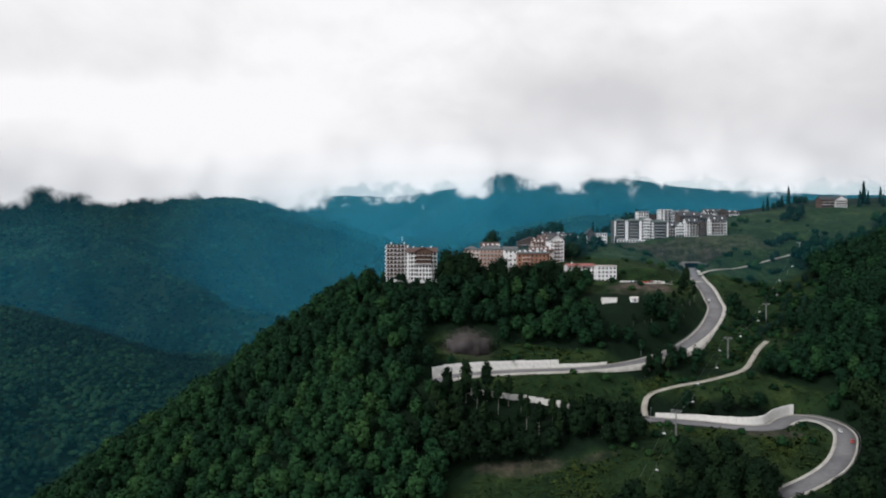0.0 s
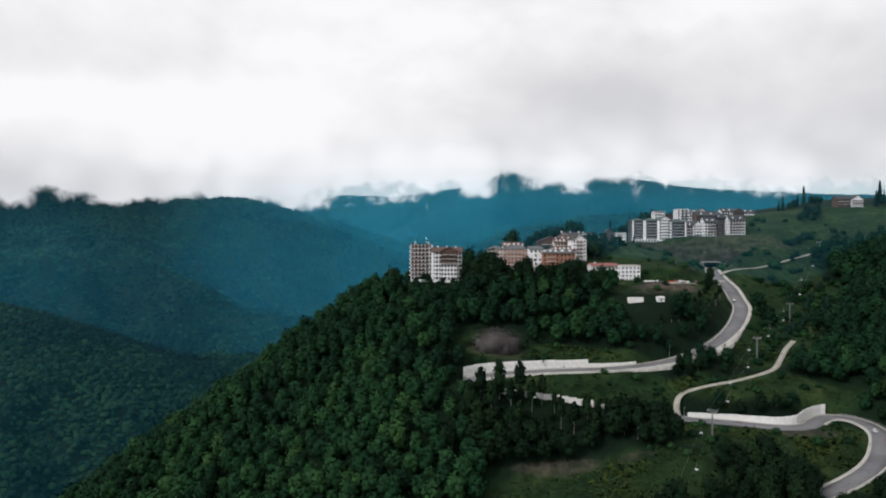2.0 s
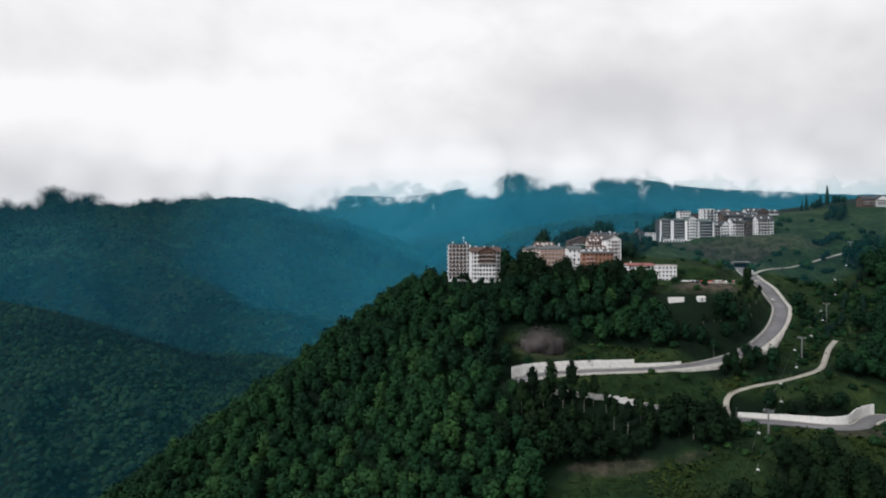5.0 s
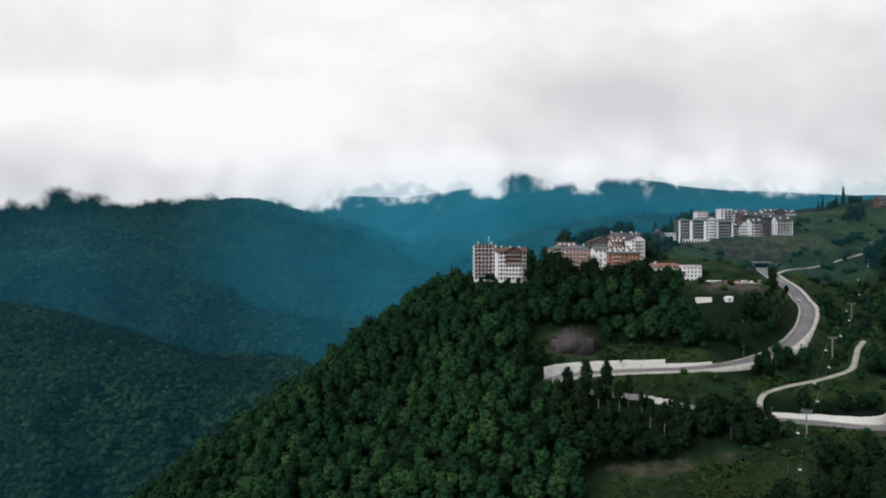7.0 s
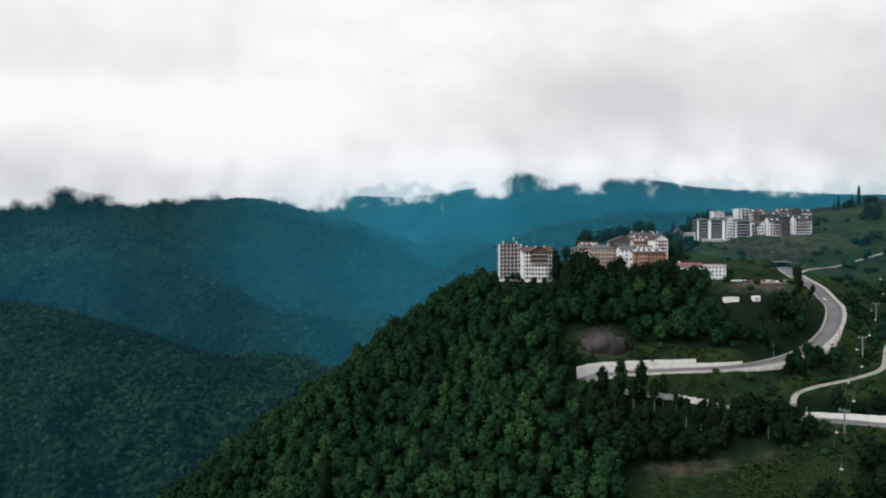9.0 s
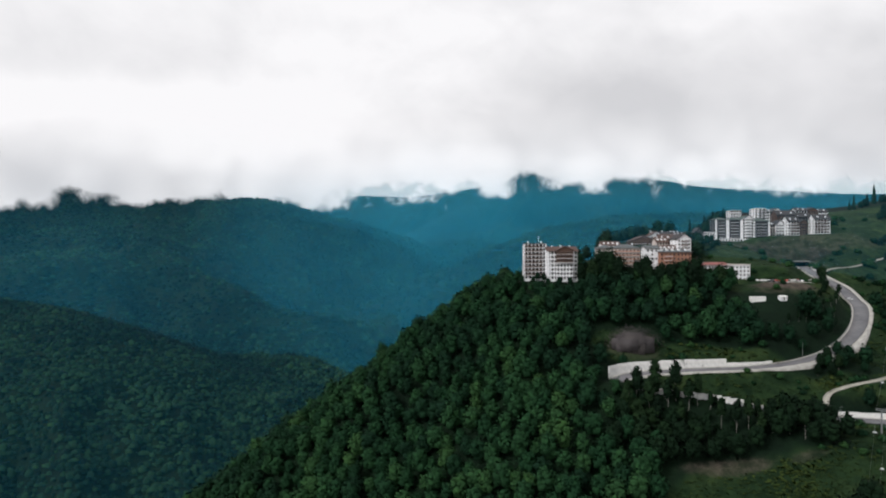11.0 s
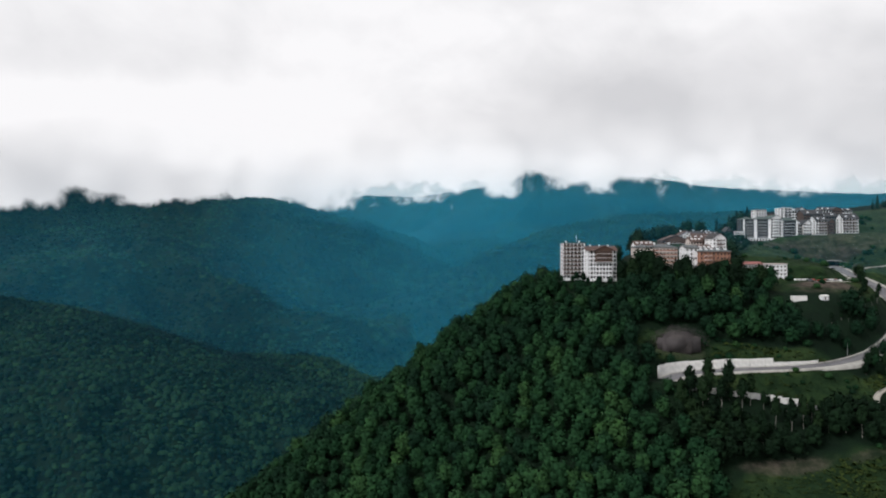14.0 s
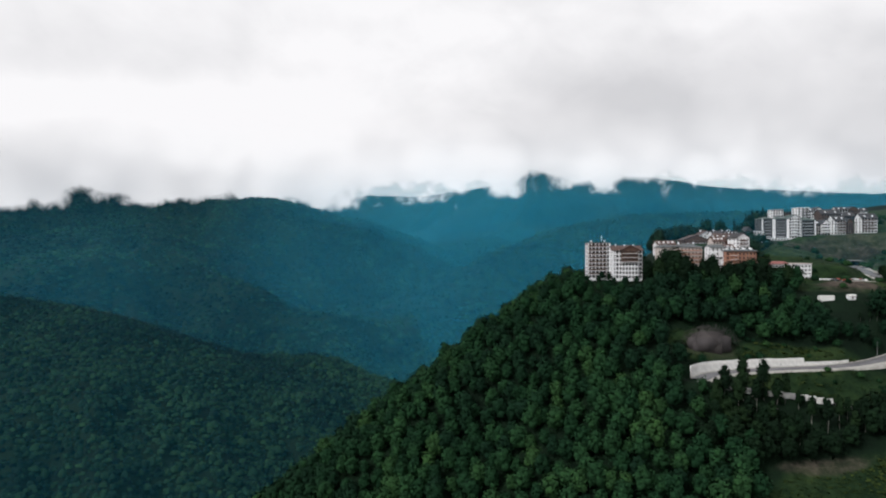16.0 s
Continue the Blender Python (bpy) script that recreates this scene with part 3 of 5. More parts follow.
# tinted sheets added between the ridges to paint the distance haze
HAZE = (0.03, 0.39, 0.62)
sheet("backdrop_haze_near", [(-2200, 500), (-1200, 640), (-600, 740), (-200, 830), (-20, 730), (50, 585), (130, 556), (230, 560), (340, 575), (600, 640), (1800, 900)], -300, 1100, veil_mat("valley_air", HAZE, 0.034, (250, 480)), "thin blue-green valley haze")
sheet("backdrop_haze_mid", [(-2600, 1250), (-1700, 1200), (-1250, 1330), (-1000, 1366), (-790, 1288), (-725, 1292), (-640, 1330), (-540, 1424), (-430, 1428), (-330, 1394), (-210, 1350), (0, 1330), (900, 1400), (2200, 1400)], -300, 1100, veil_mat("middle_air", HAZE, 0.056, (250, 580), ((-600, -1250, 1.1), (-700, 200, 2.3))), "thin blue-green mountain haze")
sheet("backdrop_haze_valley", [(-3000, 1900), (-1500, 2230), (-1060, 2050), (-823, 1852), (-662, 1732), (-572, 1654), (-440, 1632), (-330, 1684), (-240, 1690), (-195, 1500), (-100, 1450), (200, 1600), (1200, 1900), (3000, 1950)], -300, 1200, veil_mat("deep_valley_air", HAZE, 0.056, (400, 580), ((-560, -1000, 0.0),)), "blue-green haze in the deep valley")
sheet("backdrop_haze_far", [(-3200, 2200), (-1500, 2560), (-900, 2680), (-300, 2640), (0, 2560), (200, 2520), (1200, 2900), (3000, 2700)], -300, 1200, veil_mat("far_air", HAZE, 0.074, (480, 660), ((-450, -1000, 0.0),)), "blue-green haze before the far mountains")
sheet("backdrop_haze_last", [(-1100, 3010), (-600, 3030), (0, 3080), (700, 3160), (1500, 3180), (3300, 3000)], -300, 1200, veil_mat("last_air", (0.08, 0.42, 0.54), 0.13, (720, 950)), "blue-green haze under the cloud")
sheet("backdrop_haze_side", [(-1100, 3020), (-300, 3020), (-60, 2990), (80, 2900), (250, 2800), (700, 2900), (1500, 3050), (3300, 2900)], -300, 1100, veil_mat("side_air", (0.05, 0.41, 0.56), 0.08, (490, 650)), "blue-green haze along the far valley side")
CLOUD_LO, CLOUD_HI = (0.66, 0.66, 0.685), (0.955, 0.947, 0.966)
sheet("backdrop_cloud_bank", [(-3600, 1700), (-2400, 2150), (-1600, 2450), (-1150, 2700), (-930, 2930), (-600, 2970), (0, 2990), (700, 3000), (1500, 2940), (2600, 2600), (3800, 1900)], 380, 2600, cloud_mat("cloud_bank", 585, 30, 185, CLOUD_LO, CLOUD_HI, (1500, 2500)), "low white cloud bank on the mountain tops")

# ---- roads ----


def across(line):
    """Unit sideways steps along a line, to its right."""
    t = np.gradient(line, axis=0)
    t[:, 2] = 0
    t /= np.linalg.norm(t, axis=1)[:, None]
    return np.c_[t[:, 1], -t[:, 0], np.zeros(len(t))]


def strip(name, line, profile, m, parent=None, label=""):
    """A band along a line; profile: (side, height) corners from left to right."""
    s = across(line)
    k = len(profile)
    co = np.concatenate([line + s * o + np.array([0, 0, z]) for o, z in profile])
    n = len(line)
    q = np.array([(j * n + i, j * n + i + 1, (j + 1) * n + i + 1, (j + 1) * n + i) for j in range(k - 1) for i in range(n - 1)])
    return part(name, quads_mesh(name, co, q[:, ::-1], m), parent, label)


def road(name, line, half, label, kerbs=(1.0, 1.0), start=0):
    ob = tagged(strip(name, line, [(-half, -0.5), (-half, 0.05), (0, 0.14), (half, 0.05), (half, -0.5)], M_ASPH), label, "road", kind="structure")
    if kerbs:
        for sgn, wide in zip((-1, 1), kerbs):
            a, b = sgn * half, sgn * (half + wide)
            prof = [(a, -0.4), (a, 0.2), (b, 0.35), (b, -1.6)]
            strip("kerb", line[start if sgn > 0 else 0:], prof if sgn > 0 else prof[::-1], M_KERB, ob, "pale concrete gutter")
    return ob


road("road", UPPER, 4.8, "grey asphalt mountain road with pale concrete gutters", (2.6, 0.9))
road("road", LOWER, 4.4, "grey asphalt hairpin road with pale concrete gutters", (0.9, 1.7), int((np.hypot(LOWER[:, 0] - 192, LOWER[:, 1] - 360)).argmin()))
road("road", SPUR_ROAD, 3.0, "asphalt side road to the low white house")
tagged(strip("road", FORK, [(-1.7, -0.5), (-1.7, 0.12), (1.7, 0.12), (1.7, -0.5)], M_TRACK), "pale gravel access track", "road", kind="structure")
tagged(strip("road", TRACK, [(-1.7, -0.5), (-1.7, 0.12), (1.7, 0.12), (1.7, -0.5)], M_TRACK), "pale dirt track across the meadow", "road", kind="structure")


def retaining_wall(line, side, heights, label):
    """Panels of pale concrete set beside a road; heights at its two ends."""
    root = tagged(empty("retaining_wall", pose(*line[0])), label, "wall")
    s = across(line)
    edge = line + s * side
    i, k = 0, len(line) - 1
    while i < k:
        j = min(i + 2, k)
        a, b = Vector(edge[i]), Vector(edge[j])
        d = (b - a)
        ln = Vector((d.x, d.y)).length
        f = i / k
        h = heights[0] + (heights[1] - heights[0]) * f
        h = round(h / 0.3) * 0.3
        me = box_mesh("panel", M_CONC, 0, ln - 0.05, -0.25, 0.25, -1.2, h, bevel=0.05)
        p = part("panel", me, root)
        p.matrix_basis = Matrix.Translation(a - Vector(line[0])) @ pose(0, 0, 0, 0, 0, math.degrees(math.atan2(d.y, d.x)))
        i = j
    return root


up = UPPER[UPPER[:, 0] < 75]
retaining_wall(up[:-1], 7.2, (5.0, 6.2), "long pale concrete retaining wall above the hairpin road")
low_end = UPPER[(UPPER[:, 0] >= 74) & (UPPER[:, 0] < 110)]
retaining_wall(low_end, 7.2, (1.4, 2.6), "lower end of the pale concrete retaining wall")
lo = LOWER[(LOWER[:, 0] > 122) & (LOWER[:, 0] < 214) & (LOWER[:, 1] > 352.5)]
lo = lo[np.r_[True, np.diff(lo[:, 0]) > 0]]
retaining_wall(lo, -6.7, (2.4, 6.0), "pale concrete retaining wall along the lower road")
apron = UPPER[(UPPER[:, 0] > 84) & (UPPER[:, 0] < 186) & (UPPER[:, 1] < 447)]
sides, count = across(apron), len(apron)
taper = np.clip(np.minimum(np.arange(count) / 9.0, (count - 1 - np.arange(count)) / 14.0), 0.02, 1)[:, None]
rows = [apron - sides * (7.3 + a * taper) + np.array([0, 0, 1.0]) * (0.33 + (b - 0.33) * taper) for a, b in ((0.0, 0.33), (1.9, 0.3), (3.1, -0.4), (3.2, -4.5))]
cells = np.array([(r * count + c, r * count + c + 1, (r + 1) * count + c + 1, (r + 1) * count + c) for r in range(3) for c in range(count - 1)])
tagged(new("verge", quads_mesh("verge", np.concatenate(rows), cells, M_APRON)), "pale concrete embankment below the upper road", "wall", kind="structure")
lo2 = LOWER[(LOWER[:, 0] > 10) & (LOWER[:, 0] < 70) & (LOWER[:, 1] > 362)]
retaining_wall(lo2, 6.8, (1.8, 2.7), "low pale concrete parapet wall among the trees")

# ---- trees ----


def cube_ball(n):
    """Quads of a rounded cube with n cells an edge."""
    co, q, seen = [], [], {}
    ax = np.linspace(-1, 1, n + 1)
    for d in range(3):
        for sg in (-1, 1):
            for i in range(n):
                for j in range(n):
                    f = []
                    for u, v in ((0, 0), (1, 0), (1, 1), (0, 1)):
                        p = [0, 0, 0]
                        p[d], p[(d + 1) % 3], p[(d + 2) % 3] = sg, ax[i + u], ax[j + v]
                        key = tuple(round(c, 4) for c in p)
                        if key not in seen:
                            seen[key] = len(co)
                            w = np.tan(np.array(p) * 0.7854)
                            co.append(w / np.linalg.norm(w))
                        f.append(seen[key])
                    q.append(f if sg > 0 else f[::-1])
    return np.array(co), np.array(q)


def rounded(me, normals):
    """Lets small leaf clumps take light as the whole lobe does."""
    n = normals / np.linalg.norm(normals, axis=1)[:, None]
    me.polygons.foreach_set("use_smooth", np.ones(len(me.polygons), dtype=bool))
    me.normals_split_custom_set_from_vertices(n.tolist())
    return me


def leaf_quads(rng, pos, nrm, size):
    n = len(pos)
    nrm = nrm / np.linalg.norm(nrm, axis=1)[:, None]
    r = rng.normal(size=(n, 3))
    u = np.cross(nrm, r)
    u /= np.linalg.norm(u, axis=1)[:, None]
    v = np.cross(nrm, u)
    s = (size * rng.uniform(0.6, 1.35, n))[:, None]
    k = rng.uniform(0.55, 1.0, n)[:, None]
    co = np.stack([pos - u * s, pos - v * s * k, pos + u * s, pos + v * s * k], 1).reshape(-1, 3)
    return co, np.arange(4 * n).reshape(n, 4)


def crown_arrays(seed, leaves, height=15.0, spread=4.6, low=4.0, lobes=11, leaf=0.62):
    """A crown of lobes: inner masses and small leaf clumps over them."""
    rng = np.random.default_rng(seed)
    cs, rs = [], []
    for k in range(lobes):
        f = (k + 0.5) / lobes
        z = low + (height - low) * (0.22 + 0.56 * f)
        reach = spread * math.sin(math.pi * min(0.97, 0.20 + 0.72 * f)) * rng.uniform(0.24, 0.52)
        a = k * 2.4 + rng.uniform(-0.5, 0.5)
        cs.append((reach * math.cos(a), reach * math.sin(a), z))
        rs.append(spread * rng.uniform(0.54, 0.72) * (1.0 - 0.24 * f))
    cs, rs = np.array(cs), np.array(rs)
    ball, bq = cube_ball(1)
    co, q, base = [], [], 0
    for c, r in zip(cs, rs):
        co.append(c + ball * r * rng.uniform(0.66, 0.86, (len(ball), 1)) * np.array([1, 1, 0.9]))
        q.append(bq + base)
        base += len(ball)
    w = rs ** 2 / (rs ** 2).sum()
    pick = rng.choice(lobes, leaves, p=w)
    d = rng.normal(size=(leaves, 3))
    d[:, 2] += 0.45
    d /= np.linalg.norm(d, axis=1)[:, None]
    pos = cs[pick] + d * (rs[pick] * rng.uniform(0.74, 1.2, leaves))[:, None]
    lc, lq = leaf_quads(rng, pos, d + rng.normal(scale=0.45, size=d.shape), leaf)
    co.append(lc)
    q.append(lq + base)
    out = [ball[:, :] for _ in cs] + [np.repeat(0.55 * d + 0.75 * (pos - np.array([0, 0, 0.45 * height])) / spread, 4, 0)]
    return np.concatenate(co), np.concatenate(q), np.concatenate(out)


def cone_arrays(seed, leaves, height=17.0, spread=2.6, low=1.5):
    """A narrow dark conifer of drooping layered boughs."""
    rng = np.random.default_rng(seed)
    f = rng.uniform(0, 1, leaves) ** 1.3
    a = rng.uniform(0, 6.283, leaves)
    r = spread * (1 - f) ** 0.8 * rng.uniform(0.55, 1.05, leaves) * (0.8 + 0.2 * np.sin(f * 70)) + 0.12
    pos = np.c_[r * np.cos(a), r * np.sin(a), low + (height - low) * f]
    d = np.c_[np.cos(a), np.sin(a), np.full(leaves, 0.8)] + rng.normal(scale=0.35, size=(leaves, 3))
    lc, lq = leaf_quads(rng, pos, d, 0.6)
    ball, bq = cube_ball(2)
    core = ball * np.array([spread * 0.62, spread * 0.62, (height - low) * 0.46]) + np.array([0, 0, low + (height - low) * 0.44])
    core[:, :2] *= np.clip((height - core[:, 2:]) / (height * 0.62), 0.12, 1.0)
    return np.concatenate([core, lc]), np.concatenate([bq, lq + len(core)]), np.concatenate([ball, np.repeat(d, 4, 0)])


def trunk_mesh(seed, height, r0, m, limbs=5):
    rng = random.Random(seed)
    bm = bmesh.new()

    def tube(p, q, ra, rb):
        d = (q - p).normalized()
        u = d.orthogonal().normalized()
        v = d.cross(u)
        ring = [[bm.verts.new(c + (u * math.cos(k * 1.0472) + v * math.sin(k * 1.0472)) * r) for k in range(6)] for c, r in ((p, ra), (q, rb))]
        for k in range(6):
            bm.faces.new((ring[0][k], ring[0][(k + 1) % 6], ring[1][(k + 1) % 6], ring[1][k]))

    p = Vector((0, 0, -1.0))
    for k in range(4):
        q = Vector((rng.uniform(-0.2, 0.2) * k, rng.uniform(-0.2, 0.2) * k, -1.0 + (height + 1.0) * (k + 1) / 4))
        tube(p, q, r0 * (1 - 0.2 * k), r0 * (0.8 - 0.2 * k))
        p = q
    for k in range(limbs):
        z = height * (0.4 + 0.1 * k)
        a = k * 2.4
        tube(Vector((0, 0, z)), Vector((2.2 * math.cos(a), 2.2 * math.sin(a), z + 2.2)), r0 * 0.4, r0 * 0.12)
    return bm_mesh("trunk", bm, m)


rng = np.random.default_rng(5)


def road_gap(x, y):
    d = np.full_like(x, 1e9)
    for line, half in ((UPPER, 8.5), (LOWER, 9.0), (FORK, 6.0), (TRACK, 4.0), (SPUR_ROAD, 7.0)):
        d = np.minimum(d, nearest(x, y, line)[0] - half)
    return d


def scatter(n, x0, x1, y0, y1, gap):
    """Places in a field, no two nearer than gap."""
    cell, taken, out = gap, {}, []
    xs, ys = rng.uniform(x0, x1, n), rng.uniform(y0, y1, n)
    for x, y in zip(xs, ys):
        i, j = int(x // cell), int(y // cell)
        if all((x - a) ** 2 + (y - b) ** 2 > gap * gap for u in (i - 1, i, i + 1) for v in (j - 1, j, j + 1) for a, b in taken.get((u, v), ())):
            taken.setdefault((i, j), []).append((x, y))
            out.append((x, y))
    return np.array(out)


def grow():
    p = scatter(110000, -340, 560, 262, 660, 7.0)
    x, y = p.T
    keep = (woods(x, y) > 0.8) & (road_gap(x, y) > 0)
    keep &= (x < 116) | (y < 480) | (x > 300)
    keep &= (y < 545) | (x > 0)
    for px, py, pz, r in PADS:
        keep &= np.hypot(x - px, y - py) > r + 1
    keep &= ~((x > 5) & (x < 105) & (y > 474))
    keep &= ellipse(x, y, 123, 450, 20, 26) > 1
    keep &= ~((x > 114) & (x < 200) & (y > 450))
    keep &= np.abs(x + 77) < 0.96 * y
    return p[keep]


places = grow()
heights = land(places[:, 0], places[:, 1])
# small growth on the road side of the terraces, taller inside the wood
room = np.maximum(np.clip(road_gap(places[:, 0], places[:, 1]) / 14, 0, 1), places[:, 1] > 428)
room = np.where((places[:, 0] > -56) & (places[:, 0] < 2) & (places[:, 1] > 455), 0.0, room)
vigour = (0.62 + 0.38 * room) * rng.uniform(0.72, 1.14, len(places))
vigour = np.where((places[:, 0] > -52) & (places[:, 0] < 0) & (places[:, 1] > 462), vigour * 0.72, vigour)
vigour = np.where((places[:, 0] > 34) & (places[:, 0] < 74) & (places[:, 1] > 338) & (places[:, 1] < 364), vigour * 0.5, vigour)
near_first = np.argsort(places[:, 1])
SINGLES = set(near_first[:165].tolist())

KINDS = []
for k in range(5):
    root = empty("tree", pose(0, 0, 0))
    co, q, nv = crown_arrays(40 + k, 760, height=16.5 + k % 4, spread=6.1 + 0.4 * (k % 4), low=2.4, lobes=12, leaf=0.5)
    part("trunk", trunk_mesh(k, 11, 0.26, M_BARK), root)
    part("crown", rounded(quads_mesh("crown", co, q, M_LEAF), nv), root)
    tagged(root, "leafy green broadleaf tree in the hillside forest", "tree", "forest trees")
    KINDS.append(root)
for k in range(2):
    root = empty("tree", pose(0, 0, 0))
    co, q, nv = crown_arrays(60 + k, 360, height=17.0, spread=2.7, low=4.6, lobes=14, leaf=0.6)
    part("trunk", trunk_mesh(9 + k, 14, 0.13, M_BIRCH, 3), root, "bare pale trunk")
    part("crown", rounded(quads_mesh("crown", co, q, M_LEAF_DARK), nv), root)
    tagged(root, "tall slim tree with bare pale trunk at the forest edge", "tree", "pale-trunked trees")
    KINDS.append(root)
for k in range(2):
    root = empty("tree", pose(0, 0, 0))
    co, q, nv = crown_arrays(70 + k, 760, height=17.0 + k, spread=5.6 + 0.5 * k, low=2.4, lobes=12, leaf=0.5)
    part("trunk", trunk_mesh(20 + k, 11, 0.26, M_BARK), root)
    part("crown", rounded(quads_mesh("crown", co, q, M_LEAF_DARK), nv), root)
    tagged(root, "broadleaf tree in the lower forest, its green darkened for shade", "tree", "shady forest trees")
    KINDS.append(root)


def tree_pose(i):
    s = vigour[i]
    return pose(places[i, 0], places[i, 1], heights[i], 0, 0, (i * 137) % 360) @ Matrix.Diagonal((s, s, s * rng.uniform(0.9, 1.15), 1))


used = set()
for i in sorted(SINGLES):
    slim = 25 < places[i, 0] + 40 and rng.random() < 0.3
    # singles on the right side take the shade-darkened crowns
    k = 5 + i % 2 if slim else 7 + i % 2 if places[i, 0] > -18 else i % 5
    if k not in used:
        used.add(k)
        KINDS[k].matrix_basis = tree_pose(i)
    else:
        t = copy_thing(KINDS[k], pose(0, 0, 0))
        t.matrix_basis = tree_pose(i)


# tall bare-stemmed trees before the terraces: place, height
TALLS = [(-4, 352, 24), (2, 356, 26), (8, 352, 23), (13, 357, 27), (19, 354, 22), (25, 358, 25), (31, 355, 21), (37, 358, 20), (44, 357, 13), (10, 345, 21), (-8, 344, 20), (0, 337, 19), (22, 343, 22), (67, 350, 15), (75, 346, 17), (82, 350, 15), (60, 346, 20), (86, 347, 18), (92, 353, 15), (70, 340, 21), (52, 343, 21), (78, 338, 19), (84, 334, 20), (46, 348, 19), (34, 338, 20), (62, 336, 19), (-14, 335, 18), (112, 374, 12), (108, 372, 10), (150, 446, 8), (158, 450, 8), (166, 455, 8), (174, 459, 9), (181, 464, 11), (163, 447, 8), (172, 452, 9), (187, 471, 13), (145, 440, 9), (140, 440, 8), (132, 438, 9), (178, 474, 13)]
tz = land([p[0] for p in TALLS], [p[1] for p in TALLS])
for i, ((x, y, h), z) in enumerate(zip(TALLS, tz)):
    k = 5 + i % 2
    t = KINDS[k] if k not in used else copy_thing(KINDS[k], pose(0, 0, 0))
    used.add(k)
    t.matrix_basis = pose(x, y, z - 0.3, 0, 0, i * 47) @ Matrix.Diagonal((h / 17.5, h / 17.5, h / 16.5, 1))


def mass(name, shapes, xyz, size, turn, pick, tint, m, label, category):
    """Many growths joined into one mesh."""
    cs, qs, ts, ns, base = [], [], [], [], 0
    for k, (co, q, nv) in enumerate(shapes):
        sel = np.nonzero(pick == k)[0]
        if not len(sel):
            continue
        c, s = np.cos(turn[sel])[:, None], np.sin(turn[sel])[:, None]
        X = (co[None, :, 0] * c - co[None, :, 1] * s) * size[sel, :1] + xyz[sel, :1]
        Y = (co[None, :, 0] * s + co[None, :, 1] * c) * size[sel, :1] + xyz[sel, 1:2]
        Z = co[None, :, 2] * size[sel, 1:2] + xyz[sel, 2:3]
        cs.append(np.stack([X, Y, Z], -1).reshape(-1, 3))
        qs.append((q[None] + (np.arange(len(sel)) * len(co))[:, None, None] + base).reshape(-1, 4))
        ts.append(np.repeat(tint[sel], len(co)))
        ns.append(np.stack([nv[None, :, 0] * c - nv[None, :, 1] * s, nv[None, :, 0] * s + nv[None, :, 1] * c, nv[None, :, 2] + 0 * c], -1).reshape(-1, 3))
        base += len(sel) * len(co)
    me = rounded(quads_mesh(name, np.concatenate(cs), np.concatenate(qs), m), np.concatenate(ns))
    me.attributes.new("tint", "FLOAT", "POINT").data.foreach_set("value", np.concatenate(ts).astype(np.float32))
    return tagged(new(name, me), label, category, kind="stuff")


rest = np.array([i for i in range(len(places)) if i not in SINGLES])
shapes = [crown_arrays(80 + k, 310, height=16 + k % 4, spread=6.2 + 0.5 * (k % 3), low=2.0, lobes=9 + k % 3, leaf=0.74) for k in range(6)]
n = len(rest)
# tall trees that half hide the hotels and the low white house: place, height
SCREEN = [(5, 471, 26), (11, 474, 30), (17, 471, 31), (23, 467, 30), (30, 466, 20), (37, 468, 21), (44, 463, 21), (52, 461, 24), (60, 460, 25), (67, 462, 24), (75, 462, 25), (83, 464, 22), (90, 470, 17), (95, 477, 16), (101, 481, 15), (107, 482, 14), (112, 480, 12), (-2, 476, 17), (-30, 479, 9), (-54, 486, 12), (-58, 488, 15), (-64, 486, 13), (86, 474, 18), (80, 470, 16), (118, 286, 20), (124, 291, 23), (130, 287, 24), (136, 293, 24), (142, 289, 23), (148, 294, 21), (121, 298, 21), (128, 300, 23), (135, 302, 24), (142, 299, 23), (150, 301, 19), (126, 281, 20), (139, 282, 20), (146, 284, 19), (155, 297, 16), (115, 293, 17), (130, 398, 12), (136, 401, 14), (142, 399, 13), (134, 393, 11), (148, 404, 12), (126, 394, 10), (43, 468, 25), (79, 465, 28), (100, 470, 24), (188, 492, 12), (192, 499, 13), (186, 484, 8), (181, 478, 8), (176, 471, 8), (195, 508, 12), (185, 489, 8), (170, 466, 7), (164, 460, 6)]
SHADES = []
for k in range(3):
    root = empty("tree", pose(-40 - 9 * k, 470 - 4 * k, float(land([-40 - 9 * k], [470 - 4 * k])[0])))
    co, q, nv = crown_arrays(240 + k, 760, height=17.5 + k % 3, spread=5.2 + 0.4 * k, low=1.6, lobes=18, leaf=0.5)
    part("trunk", trunk_mesh(50 + k, 11, 0.26, M_BARK), root)
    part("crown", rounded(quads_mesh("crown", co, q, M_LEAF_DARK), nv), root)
    tagged(root, "tall dark leafy tree standing among lower growth", "tree", "tall dark trees")
    root.scale = (0.42, 0.42, 0.42)
    SHADES.append(root)
sz = land([p[0] for p in SCREEN], [p[1] for p in SCREEN])
for i, ((x, y, h), z) in enumerate(zip(SCREEN, sz)):
    copy_thing(SHADES[i % 3], pose(0, 0, 0)).matrix_basis = pose(x, y, z - 0.3, 0, 0, i * 83) @ Matrix.Diagonal((h / 20, h / 20, h / 18.5, 1))

